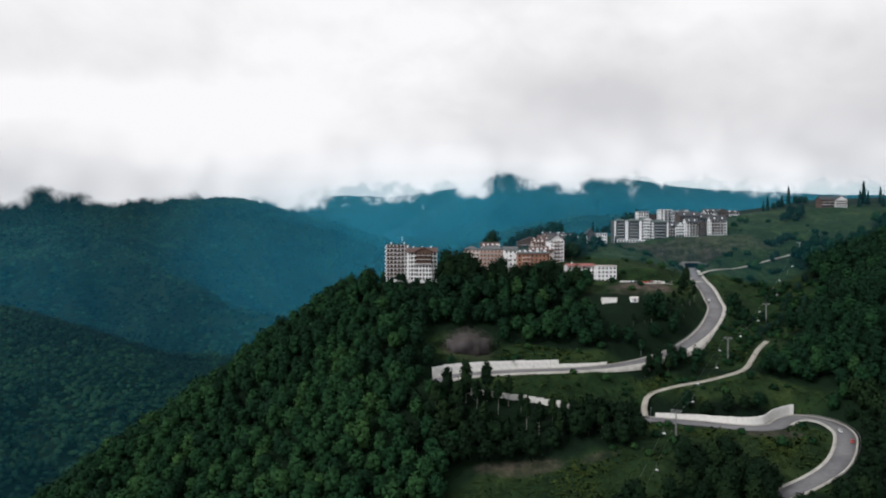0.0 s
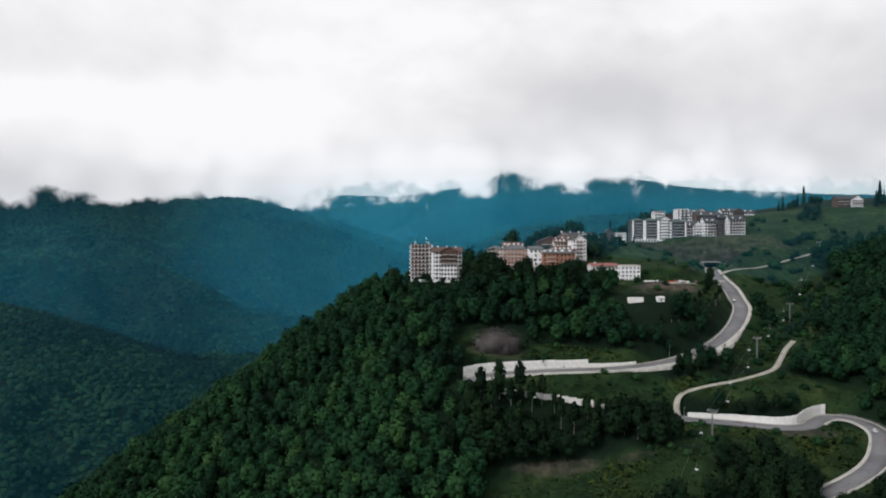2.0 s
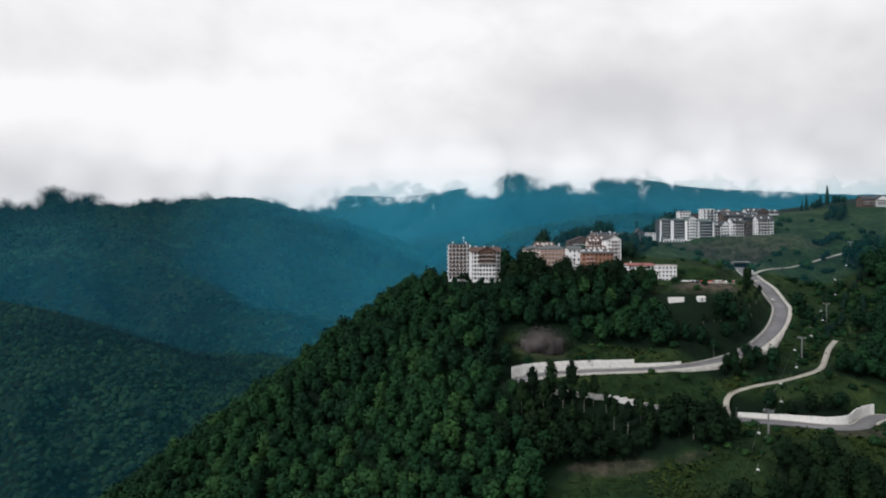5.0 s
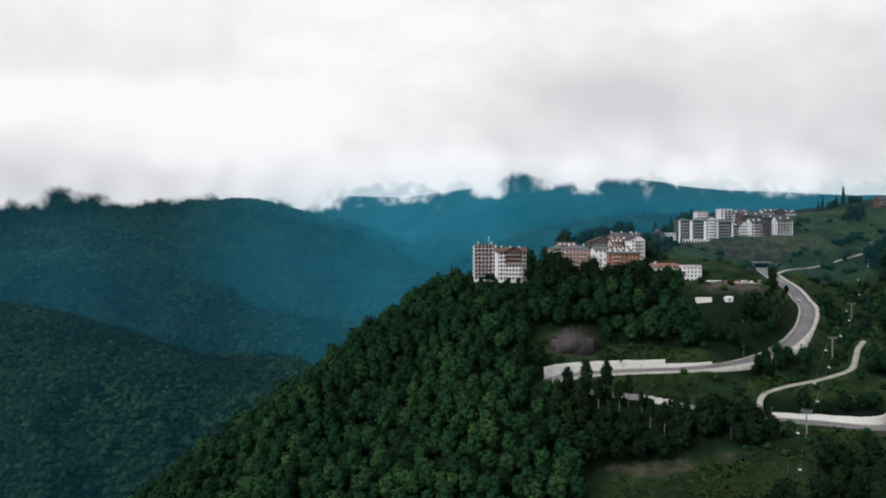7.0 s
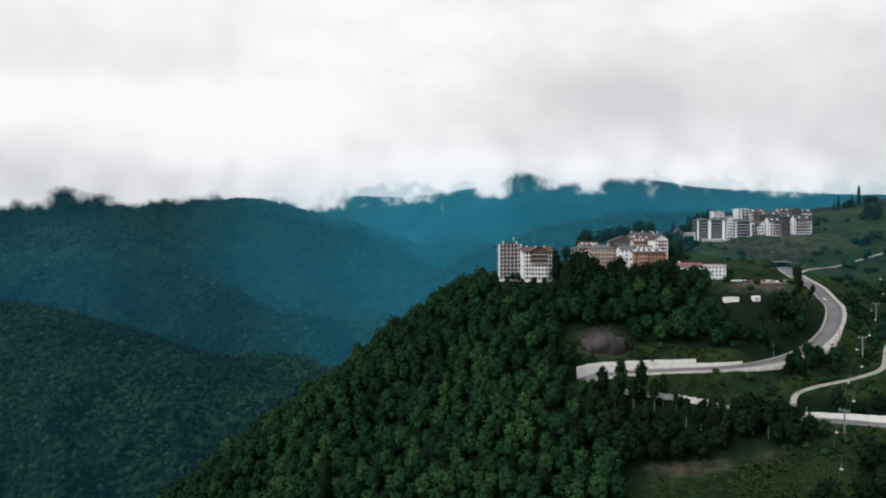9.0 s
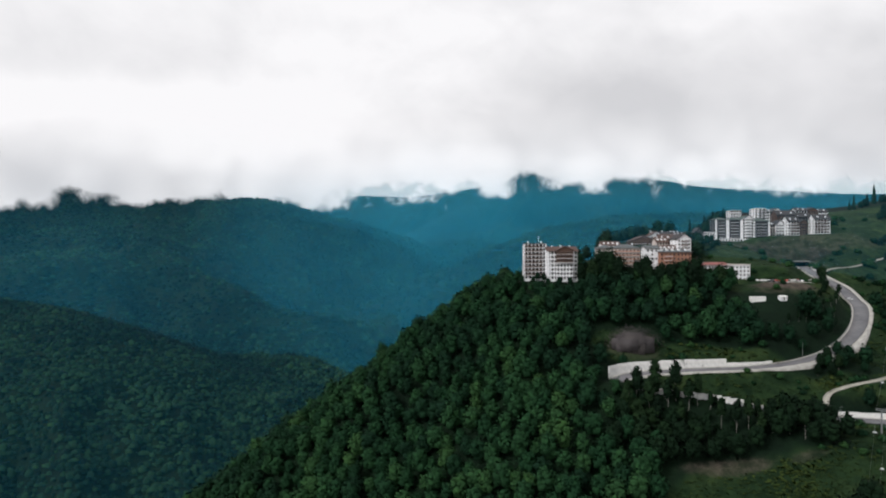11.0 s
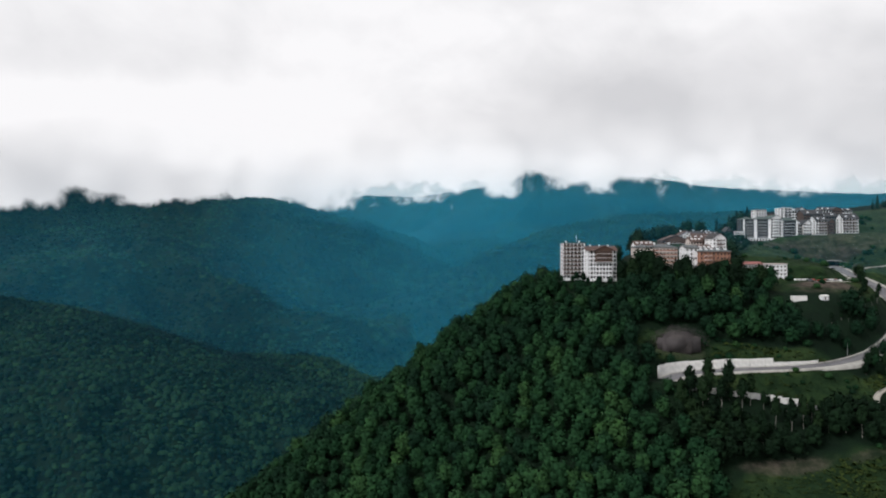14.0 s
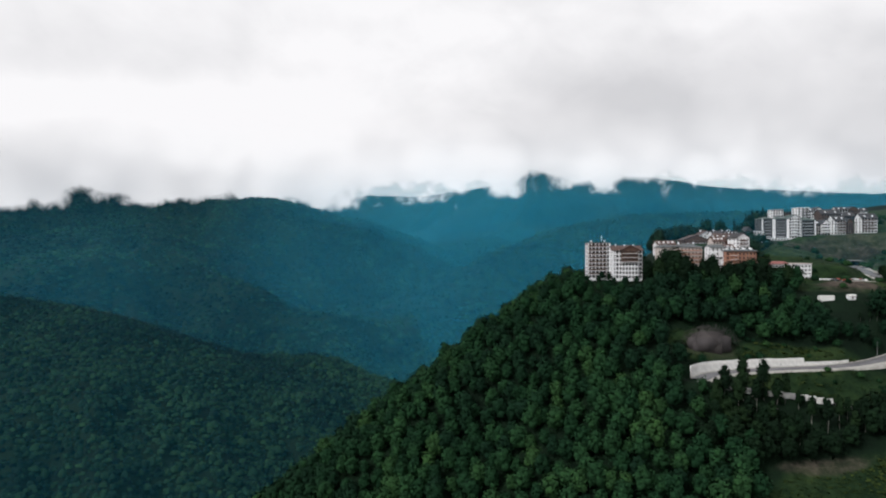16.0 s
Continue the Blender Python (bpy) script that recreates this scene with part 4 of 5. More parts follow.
# tint falls with x: paints a lit left and a shaded right slope
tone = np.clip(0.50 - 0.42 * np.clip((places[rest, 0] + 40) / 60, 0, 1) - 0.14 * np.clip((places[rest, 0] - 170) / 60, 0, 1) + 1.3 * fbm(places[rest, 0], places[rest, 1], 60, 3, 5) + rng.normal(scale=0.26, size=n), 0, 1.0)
bulk = np.c_[vigour[rest], vigour[rest] * rng.uniform(0.85, 1.15, n)]
spin, sort = rng.uniform(0, 6.28, n), rng.integers(0, 6, n)
# lower right trees get the leaf colour with shade put in
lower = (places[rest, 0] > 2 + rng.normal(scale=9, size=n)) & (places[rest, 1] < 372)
for name, sel, leaves, label in (("forest", ~lower, M_LEAF_ALL, "dense green broadleaf forest covering the steep hillside"), ("lower_wood", lower, M_SHADE_ALL, "dense wood below the hairpin road, its green darkened for shade")):
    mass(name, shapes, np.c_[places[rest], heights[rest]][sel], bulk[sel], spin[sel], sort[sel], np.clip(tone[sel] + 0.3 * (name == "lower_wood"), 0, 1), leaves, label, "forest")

# far woods: canopy clumps on the slopes that face the valley
BALL, BQ = cube_ball(2)


def far_woods():
    out = []
    for y0, y1, gap, size in ((760, 1480, 8.0, 5.6), (1480, 2950, 12.8, 7.2)):
        k = int((y1 - y0) * (y1 * 1.35) / gap ** 2)
        y = np.sqrt(rng.uniform(y0 ** 2, y1 ** 2, k))
        x = MID_X + y * rng.uniform(-0.86, 0.86 if y0 > 1400 else 0.25, k)
        h = land(x, y)
        nx, ny = land(x + 6, y) - h, land(x, y + 6) - h
        to = np.c_[MID_X - x, -y, 300 - h]
        ok = (-nx * to[:, 0] - ny * to[:, 1] + 6 * to[:, 2]) > 0
        out.append(np.c_[x, y, h, np.full(k, size)][ok])
    return np.concatenate(out)


fw = far_woods()
n = len(fw)
frng = np.random.default_rng(8)
lumps = []
for k in range(5):
    top = BALL * frng.uniform(0.55, 1.3, (len(BALL), 1)) * np.array([1.0, 1.0, 1.1])
    keepq = BQ[(BALL[BQ][:, :, 2].mean(1) > -0.3)]
    lumps.append((top, keepq, BALL * 0.55 + np.array([-0.1, -0.25, 0.5])))
s = fw[:, 3] * frng.uniform(0.5, 1.1, n) * (1 + 0.4 * (frng.random(n) < 0.08))
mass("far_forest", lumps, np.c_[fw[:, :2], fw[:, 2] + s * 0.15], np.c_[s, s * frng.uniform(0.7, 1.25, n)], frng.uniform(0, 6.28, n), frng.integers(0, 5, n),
     np.clip(0.42 + 1.7 * fbm(fw[:, 0], fw[:, 1], 150, 4, 6) + frng.normal(scale=0.30, size=n), 0, 1), M_LEAF_FAR, "dense unbroken forest on the far mountain slopes", "forest")

# ---- buildings ----
WINDOWS = {}


def window_meshes(w, h):
    key = (round(w, 2), round(h, 2))
    if key not in WINDOWS:
        bm = bmesh.new()
        t = 0.06
        for d in ((-w / 2, -w / 2 + t, -h / 2, h / 2), (w / 2 - t, w / 2, -h / 2, h / 2), (-w / 2 + t, w / 2 - t, -h / 2, -h / 2 + t), (-w / 2 + t, w / 2 - t, h / 2 - t, h / 2)):
            box(bm, d[0], d[1], -0.06, 0.06, d[2], d[3])
        WINDOWS[key] = (bm_mesh("window", bm, M_WFRAME), box_mesh("pane", M_GLASS, -w / 2 + t, w / 2 - t, -0.01, 0.02, -h / 2 + t, h / 2 - t))
    return WINDOWS[key]


def facade(bm, root, org, turn, width, floors, fh, cols, ow, oh, lift=0.5, skip=()):
    """A storeyed wall face with real openings, and its windows."""
    m = Matrix.Translation(org) @ pose(0, 0, 0, 0, 0, turn)
    cw = width / cols

    def quad(*pts):
        bm.faces.new([bm.verts.new(m @ Vector(p)) for p in pts])

    for r in range(floors):
        for c in range(cols):
            x0, z0 = c * cw, r * fh
            x1, z1 = x0 + cw, z0 + fh
            if (c, r) in skip or cw < ow + 0.3:
                quad((x0, 0, z0), (x1, 0, z0), (x1, 0, z1), (x0, 0, z1))
                continue
            a, b, lo_, hi_ = x0 + (cw - ow) / 2, x0 + (cw + ow) / 2, z0 + lift, z0 + lift + oh
            quad((x0, 0, z0), (x1, 0, z0), (x1, 0, lo_), (x0, 0, lo_))
            quad((x0, 0, hi_), (x1, 0, hi_), (x1, 0, z1), (x0, 0, z1))
            quad((x0, 0, lo_), (a, 0, lo_), (a, 0, hi_), (x0, 0, hi_))
            quad((b, 0, lo_), (x1, 0, lo_), (x1, 0, hi_), (b, 0, hi_))
            k = 0.28
            quad((a, 0, lo_), (b, 0, lo_), (b, k, lo_), (a, k, lo_))
            quad((a, k, hi_), (b, k, hi_), (b, 0, hi_), (a, 0, hi_))
            quad((a, 0, lo_), (a, k, lo_), (a, k, hi_), (a, 0, hi_))
            quad((b, k, lo_), (b, 0, lo_), (b, 0, hi_), (b, k, hi_))
            fr, pn = window_meshes(ow, oh)
            w = part("window", fr, root)
            w.matrix_basis = m @ pose((a + b) / 2, 0.22, (lo_ + hi_) / 2)
            part("pane", pn, w)


def prism(bm, prof, axis, a, b):
    """A closed profile drawn out along x or y."""
    ends = []
    for t in (a, b):
        ends.append([bm.verts.new((t, u, v) if axis == "x" else (u, t, v)) for u, v in prof])
    n = len(prof)
    bm.faces.new(ends[0])
    bm.faces.new(ends[1][::-1])
    for i in range(n):
        bm.faces.new((ends[0][i], ends[0][(i + 1) % n], ends[1][(i + 1) % n], ends[1][i]))
    bmesh.ops.recalc_face_normals(bm, faces=bm.faces[:])


def roof_mesh(kind, w, d, h, rise, m, over=0.9, thick=0.35):
    bm = bmesh.new()
    if kind == "flat":
        box(bm, -over * 0.5, w + over * 0.5, -over * 0.5, d + over * 0.5, h, h + 0.45)
    elif kind == "hip":
        o, k = over, min(w, d) / 2
        v = [bm.verts.new(p) for p in ((-o, -o, h), (w + o, -o, h), (w + o, d + o, h), (-o, d + o, h), (-o, -o, h + 0.3), (w + o, -o, h + 0.3), (w + o, d + o, h + 0.3), (-o, d + o, h + 0.3), (k, d / 2, h + rise), (w - k, d / 2, h + rise))]
        for f in ((0, 3, 2, 1), (0, 1, 5, 4), (1, 2, 6, 5), (2, 3, 7, 6), (3, 0, 4, 7), (4, 5, 9, 8), (6, 7, 8, 9), (5, 6, 9), (7, 4, 8)):
            bm.faces.new([v[i] for i in f])
    else:
        span, long_ = (d, w) if kind == "gable_x" else (w, d)
        sl = rise / (span / 2)
        prof = [(-over, h - over * sl), (span / 2, h + rise), (span + over, h - over * sl), (span + over, h - over * sl + thick), (span / 2, h + rise + thick), (-over, h - over * sl + thick)]
        prism(bm, prof, "x" if kind == "gable_x" else "y", -over, long_ + over)
    return bm_mesh("roof", bm, m)


def building(x, y, z, yaw, w, d, floors, cols, wall, roof, label, fh=3.1, sides=2, win=(1.35, 1.7), balcony=None, category="building", plinth=6.0, columns=(), dormers=0, chimneys=0, name="apartment_building", skip=(), lift=0.55):
    """Front faces -y; its left front corner lies at x, y, z."""
    root = tagged(empty(name, pose(x, y, z, 0, 0, yaw)), label, category)
    h = floors * fh
    bm = bmesh.new()
    facade(bm, root, (0, 0, 0), 0, w, floors, fh, cols, win[0], win[1], lift, skip)
    facade(bm, root, (0, d, 0), -90, d, floors, fh, sides, win[0], win[1], lift)
    facade(bm, root, (w, 0, 0), 90, d, floors, fh, sides, win[0], win[1], lift)
    for pts in (((w, d, 0), (0, d, 0), (0, d, h), (w, d, h)), ((0, 0, -plinth), (w, 0, -plinth), (w, 0, 0), (0, 0, 0)), ((0, d, -plinth), (0, 0, -plinth), (0, 0, 0), (0, d, 0)), ((w, 0, -plinth), (w, d, -plinth), (w, d, 0), (w, 0, 0)), ((0, 0, h), (w, 0, h), (w, d, h), (0, d, h))):
        bm.faces.new([bm.verts.new(p) for p in pts])
    kind, rmat, rise = roof
    if kind == "gable_x":
        for xx in (0, w):
            bm.faces.new([bm.verts.new(p) for p in ((xx, 0, h), (xx, d, h), (xx, d / 2, h + rise))])
    if kind == "gable_y":
        for yy in (0, d):
            bm.faces.new([bm.verts.new(p) for p in ((0, yy, h), (w, yy, h), (w / 2, yy, h + rise))])
    part("wall", bm_mesh("wall", bm, wall), root)
    part("roof", roof_mesh(kind, w, d, h, rise, rmat), root)
    if balcony:
        bmat, c0, c1, r0, deep = balcony
        cw = w / cols
        me = bmesh.new()
        bw = (c1 - c0) * cw
        slab = box_mesh("balcony", M_WHITE, 0.1, bw - 0.1, -deep, -0.02, -0.22, 0.06, bevel=0.03)
        box(me, 0.1, bw - 0.1, -deep, -deep + 0.1, 0.06, 1.05)
        for e in (0.1, bw - 0.2):
            box(me, e, e + 0.1, -deep + 0.1, -0.02, 0.06, 1.05)
        me = bm_mesh("railing", me, bmat)
        for r in range(r0, floors):
            shelf = part("balcony", slab, root)
            shelf.matrix_basis = pose(c0 * cw, 0, r * fh + 0.22)
            part("railing", me, shelf)
    for c0, c1 in columns:
        part("pilaster", box_mesh("pilaster", M_WHITE, c0, c1, -0.4, -0.01, -plinth, h, bevel=0.04), root)
    for k in range(dormers):
        b = bmesh.new()
        prism(b, [(-0.9, 0), (0.9, 0), (0.9, 1.3), (0, 2.1), (-0.9, 1.3)], "y", 0, 2.4)
        part("dormer", bm_mesh("dormer", b, M_WHITE), root).matrix_basis = pose(w * (k + 0.5) / dormers, d * 0.12, h + rise * 0.18)
    for k in range(chimneys):
        part("chimney", box_mesh("chimney", M_WHITE, -0.5, 0.5, -0.5, 0.5, 0, 1.8, bevel=0.06), root).matrix_basis = pose(w * (0.2 + 0.6 * k / max(1, chimneys - 1)), d * 0.5, h + rise * 0.8)
    return root


# hotel on the tip of the hill
building(-43.8, 487.5, 276, 0, 17, 10, 9, 6, M_WHITE, ("flat", M_ROOFDARK, 0.5), "white hotel tower with white pillars, brown balconies and flat roof", balcony=(M_BROWN, 0, 5, 1, 0.8), columns=((0, 0.8), (15.9, 17)), win=(2.2, 2.3), sides=3, name="hotel", chimneys=2, fh=3.02)
building(-27.2, 480, 276, 0, 22.5, 16, 7, 9, M_WHITE, ("gable_x", M_ROOFBROWN, 3.2), "white hotel wing with rows of small windows and brown roof", win=(1.75, 2.1), name="hotel", chimneys=3, columns=((0, 1.4),))
building(-20.6, 477.8, 276, 0, 12, 6, 4, 5, M_WHITE, ("flat", M_WHITE, 0.3), "white lower front of the gabled hotel wing", win=(1.6, 2.0), name="hotel")
building(-20.6, 477.0, 288.9, 0, 12, 9, 3, 5, M_BROWN, ("gable_y", M_ROOFBROWN, 3.0), "dark brown timber gabled hotel front with balconies", balcony=(M_BROWN, 0, 5, 0, 1.2), name="hotel", plinth=0.1)
for k in range(8):
    shelf = tagged(new("side_balcony", box_mesh("side_balcony", M_WHITE, -1.1, -0.02, 0.8, 3.6, 0, 0.9, bevel=0.05)), "small white balcony on the side of the hotel tower", "balcony", "hotel side balconies")
    shelf.matrix_basis = pose(-43.8, 487.5, 276.2 + 3.02 * (k + 1))
# middle group
building(17, 503, 281, 0, 12, 13, 6, 4, M_CREAM, ("hip", M_ROOFGREY, 3.0), "cream hotel wing with grey hipped roof", balcony=(M_CREAM, 0, 4, 1, 1.0), name="hotel")
building(29, 501, 281, 0, 20, 14, 6, 7, M_CREAM, ("hip", M_ROOFGREY, 3.2), "cream hotel with terracotta balcony rows and grey roof", balcony=(M_ORANGE, 0, 7, 2, 1.2), name="hotel", chimneys=2)
building(46.5, 478, 281, 0, 9.5, 12, 6, 3, M_WHITE, ("gable_x", M_ROOFGREY, 2.0), "white hotel block with few windows", name="hotel", skip=[(c, r) for c in (0, 2) for r in (2, 4)])
building(56, 474.5, 281, 8, 13, 14, 5, 4, M_ORANGE, ("hip", M_ROOFGREY, 3.6), "orange terracotta apartment block with grey hipped roof", dormers=3, balcony=(M_ORANGE, 1, 3, 1, 1.0))
building(69.2, 476.4, 281, 12, 12, 14, 5, 4, M_ORANGE, ("hip", M_ROOFGREY, 3.4), "orange apartment block wing with white bays", dormers=2)
# upper village behind
building(34, 560, 290, 0, 16, 12, 4, 5, M_WHITE, ("gable_x", M_ROOFBROWN, 3.2), "white village house with brown roof", dormers=4, category="house", name="village_house")
building(71.5, 600, 297.5, 0, 25, 14, 3, 8, M_BROWN, ("gable_y", M_ROOFBROWN, 4.6), "large brown-roofed chalet with wide gable", category="house", name="village_house", balcony=(M_BROWN, 1, 7, 1, 1.2))
building(84, 558, 292, -8, 20, 14, 5, 6, M_BROWN, ("gable_x", M_ROOFBROWN, 4.6), "brown timber chalet with steep brown roof", dormers=4, category="house", name="village_house")
building(74, 528, 286, 6, 18, 13, 4, 6, M_CREAM, ("gable_x", M_ROOFBROWN, 3.6), "cream village house with brown roof and white dormers", dormers=5, category="house", name="village_house")
building(90, 531, 286, 10, 12, 12, 7, 4, M_WHITE, ("gable_y", M_ROOFDARK, 4.0), "white narrow village house with dark gable roof", category="house", name="village_house", balcony=(M_BROWN, 1, 3, 1, 1.1))
building(100, 600, 300, 0, 14, 12, 4, 4, M_WHITE, ("gable_x", M_ROOFDARK, 3.0), "white village house with dark roof", category="house", name="village_house", chimneys=2)
building(122, 618, 306.5, 0, 19, 10, 2, 7, M_WHITE, ("flat", M_ROOFGREY, 0.4), "long low white village building", category="house", name="village_house")
building(142, 626, 306, 0, 8, 9, 3, 2, M_GREYWALL, ("gable_y", M_ROOFDARK, 4.5), "small dark gabled tower house", category="house", name="village_house")
building(151, 629, 306.5, 0, 12, 10, 3, 5, M_WHITE, ("flat", M_ROOFGREY, 0.4), "low white village building beside the dark house", category="house", name="village_house")
for x, y, z, w, wall, rmat, rise in ((78, 548, 296, 10, M_CREAM, M_ROOFBROWN, 3.6), (96, 620, 303, 13, M_WHITE, M_ROOFBROWN, 3.8), (104, 578, 301.5, 10, M_CREAM, M_ROOFDARK, 3.6), (112, 590, 302, 9, M_WHITE, M_ROOFBROWN, 3.4)):
    building(x, y, z, 4, w, 10, 3, 4, wall, ("gable_y" if w > 10 else "gable_x", rmat, rise), "small village house with steep roof among the chalets", category="house", name="village_house", dormers=0 if w > 10 else 3, chimneys=1)
# low white house with red roof
building(101.3, 510, 273.9, 8, 22, 11, 4, 8, M_WHITE, ("gable_x", M_ROOFRED, 1.6), "low white building with faded red roof", category="building", chimneys=1)
building(123.6, 506, 273.9, 8, 16, 13, 4, 5, M_WHITE, ("flat", M_CREAM, 0.3), "white flat-roofed building by the car park", category="building", win=(1.6, 1.4))
# far apartment complex on the upper shelf
building(181.5, 668.6, 306.4, 0, 28, 3, 1, 9, M_WHITE, ("flat", M_WHITE, 0.3), "white ground-floor arcade of the grey apartment blocks", win=(1.8, 2.2), plinth=8)
FAR = [
    (182, 672, 308, 0, 13, 14, 7, 4, M_GREYWALL, ("hip", M_ROOFGREEN, 3.0), (M_GREYWALL, 1, 3, 1, 1.4)),
    (195, 672, 308, 0, 15, 14, 7, 5, M_GREYWALL, ("hip", M_ROOFGREEN, 3.0), (M_GREYWALL, 1, 4, 1, 1.4)),
    (210, 670, 309, 4, 12, 14, 7, 4, M_WHITE, ("gable_y", M_ROOFGREEN, 3.4), (M_WHITE, 1, 3, 1, 1.4)),
    (222, 671, 309.5, 0, 17, 14, 6, 6, M_GREYWALL, ("hip", M_ROOFGREEN, 3.6), (M_GREYWALL, 0, 5, 1, 1.4)),
    (227, 735, 322, 0, 12, 12, 7, 4, M_WHITE, ("flat", M_ROOFGREY, 0.4), None),
    (240, 738, 322, 0, 10, 12, 6, 3, M_BROWN, ("flat", M_ROOFDARK, 0.4), None),
    (248, 722, 320, 0, 13, 12, 8, 3, M_WHITE, ("flat", M_WHITE, 0.4), (M_GREYWALL, 1, 3, 0, 1.3)),
    (239, 680, 312, 5, 11, 13, 4, 4, M_CREAM, ("gable_x", M_ROOFDARK, 3.5), None),
    (250, 679, 312.5, 0, 9, 13, 4, 3, M_WHITE, ("gable_y", M_ROOFDARK, 4.5), (M_WHITE, 0, 3, 1, 1.2)),
    (259, 672, 313, 0, 12, 13, 5, 4, M_WHITE, ("gable_x", M_ROOFDARK, 5.0), (M_BROWN, 1, 4, 1, 1.2)),
    (271, 671, 313.5, 0, 8, 13, 4, 3, M_BROWN, ("gable_y", M_ROOFDARK, 4.2), None),
    (280, 660, 314.5, -4, 15.5, 13, 5, 5, M_WHITE, ("gable_x", M_ROOFDARK, 5.0), (M_BROWN, 0, 4, 1, 1.2)),
    (262, 700, 318, 0, 22, 14, 6, 7, M_BROWN, ("gable_x", M_ROOFDARK, 5.0), None),
    (284, 705, 319, 0, 18, 14, 5, 6, M_GREYWALL, ("gable_x", M_ROOFDARK, 4.5), None),
    (268, 745, 324, 0, 12, 12, 6, 4, M_WHITE, ("gable_x", M_ROOFGREY, 3.0), None),
    (282, 748, 325, 0, 11, 12, 6, 4, M_WHITE, ("gable_y", M_ROOFDARK, 3.5), None),
    (296, 752, 327, 0, 15, 12, 4, 5, M_BROWN, ("gable_x", M_ROOFDARK, 4.0), None),
    (314, 756, 332, 0, 13, 12, 4, 4, M_WHITE, ("gable_x", M_ROOFDARK, 3.6), None),
    (329, 760, 335, 0, 14, 12, 3, 5, M_BROWN, ("gable_y", M_ROOFDARK, 4.0), None),
    (345, 768, 338, 0, 14, 12, 2, 5, M_WHITE, ("gable_x", M_ROOFDARK, 3.0), None),
]
for x, y, z, yaw, w, d, fl, cols, wall, roof, bal in FAR:
    tone = {M_WHITE: "white", M_CREAM: "cream", M_GREYWALL: "dark grey", M_BROWN: "brown"}[wall]
    top = {M_ROOFGREEN: "green-grey roof", M_ROOFGREY: "flat grey roof", M_ROOFDARK: "dark roof", M_WHITE: "flat white roof"}[roof[1]]
    building(x, y, z, yaw, w, d, fl, cols, wall, roof, f"{tone} apartment block with {top} on the upper shelf", balcony=bal, win=(2.3, 2.2), plinth=8, columns=((0, 1.7), (w - 1.6, w)) if wall == M_GREYWALL and y < 680 else (), dormers=2 if roof[0] == "gable_x" else 0)
# small lift building on the upper slope
building(344, 588, float(land([349], [590])[0]) + 0.3, 0, 10, 6, 1, 4, M_WHITE, ("gable_x", M_ROOFGREY, 1.5), "small white lift building on the upper slope", category="building", name="lift_building", plinth=3)
# house on the skyline
building(450, 752, 349.5, 0, 15, 12, 3, 5, M_BROWN, ("gable_x", M_ROOFDARK, 4.0), "brown chalet with dark roof on the grassy skyline", balcony=(M_BROWN, 0, 5, 1, 1.3), category="house", name="chalet")
building(466, 750, 349.5, 0, 13, 12, 3, 4, M_WHITE, ("gable_y", M_ROOFDARK, 4.5), "white gabled chalet beside the skyline house", balcony=(M_BROWN, 0, 4, 1, 1.3), category="house", name="chalet")

# ---- single trees and shrubs round the village ----
CONES = []
for k in range(2):
    root = empty("conifer", pose(0, 0, 0))
    co, q, nv = cone_arrays(20 + k, 420, spread=2.4 + 0.9 * k)
    part("trunk", trunk_mesh(30 + k, 8, 0.24, M_BARK, 0), root)
    part("crown", rounded(quads_mesh("crown", co, q, M_NEEDLE), nv), root)
    tagged(root, "tall narrow dark green conifer standing alone", "tree", "dark conifers")
    CONES.append(root)
# place, height in metres
CONIFERS = [(226, 782, 27), (238, 780, 28), (166, 700, 21), (172, 706, 15), (200, 745, 22), (152, 640, 10), (437, 800, 26), (431, 804, 17), (405, 790, 20), (402, 794, 14), (500, 752, 30), (493, 748, 19), (508, 756, 18), (488, 742, 15), (520, 752, 22), (180, 660, 9), (512, 735, 16), (530, 740, 24)]
BROADS = [(222, 780, 23), (231, 781, 26), (242, 778, 22), (46, 591, 24), (41, 595, 17), (68, 684, 14), (75, 687, 16), (83, 690, 18), (91, 692, 19), (99, 694, 21), (107, 694, 22), (115, 695, 21), (122, 694, 17), (27, 590, 16), (186, 728, 14), (196, 735, 15), (218, 778, 16), (412, 788, 11), (420, 792, 12), (444, 796, 13), (452, 800, 12), (460, 803, 11), (395, 720, 17), (402, 715, 15), (388, 712, 12), (408, 722, 16), (379, 705, 12), (476, 757, 10), (484, 764, 12), (340, 640, 11), (348, 645, 12), (332, 636, 9), (356, 650, 8), (143, 600, 11), (133, 604, 12), (122, 590, 15), (114, 580, 16), (150, 606, 10), (128, 580, 14), (118, 560, 17), (112, 548, 18), (124, 570, 15), (108, 556, 16), (131, 592, 14), (138, 575, 10), (226, 452, 7), (232, 462, 8), (240, 470, 6), (246, 478, 9), (252, 486, 7), (262, 494, 8), (270, 505, 9), (258, 510, 6), (280, 520, 9), (288, 531, 8), (296, 541, 10), (302, 528, 9), (276, 540, 6), (244, 497, 6), (236, 485, 5), (310, 552, 10), (320, 560, 9), (268, 478, 9), (282, 500, 10), (292, 512, 9), (312, 600, 8), (322, 610, 9), (336, 606, 8)]
zs = land([c[0] for c in CONIFERS], [c[1] for c in CONIFERS])
for i, ((x, y, h), z) in enumerate(zip(CONIFERS, zs)):
    t = CONES[i % 2] if i < 2 else copy_thing(CONES[i % 2], pose(0, 0, 0))
    t.matrix_basis = pose(x, y, z - 0.5, 0, 0, i * 77) @ Matrix.Diagonal((h / 17, h / 17, h / 17, 1))
zs = land([c[0] for c in BROADS], [c[1] for c in BROADS])
DARK_TREE = empty("tree", pose(0, 0, 0))
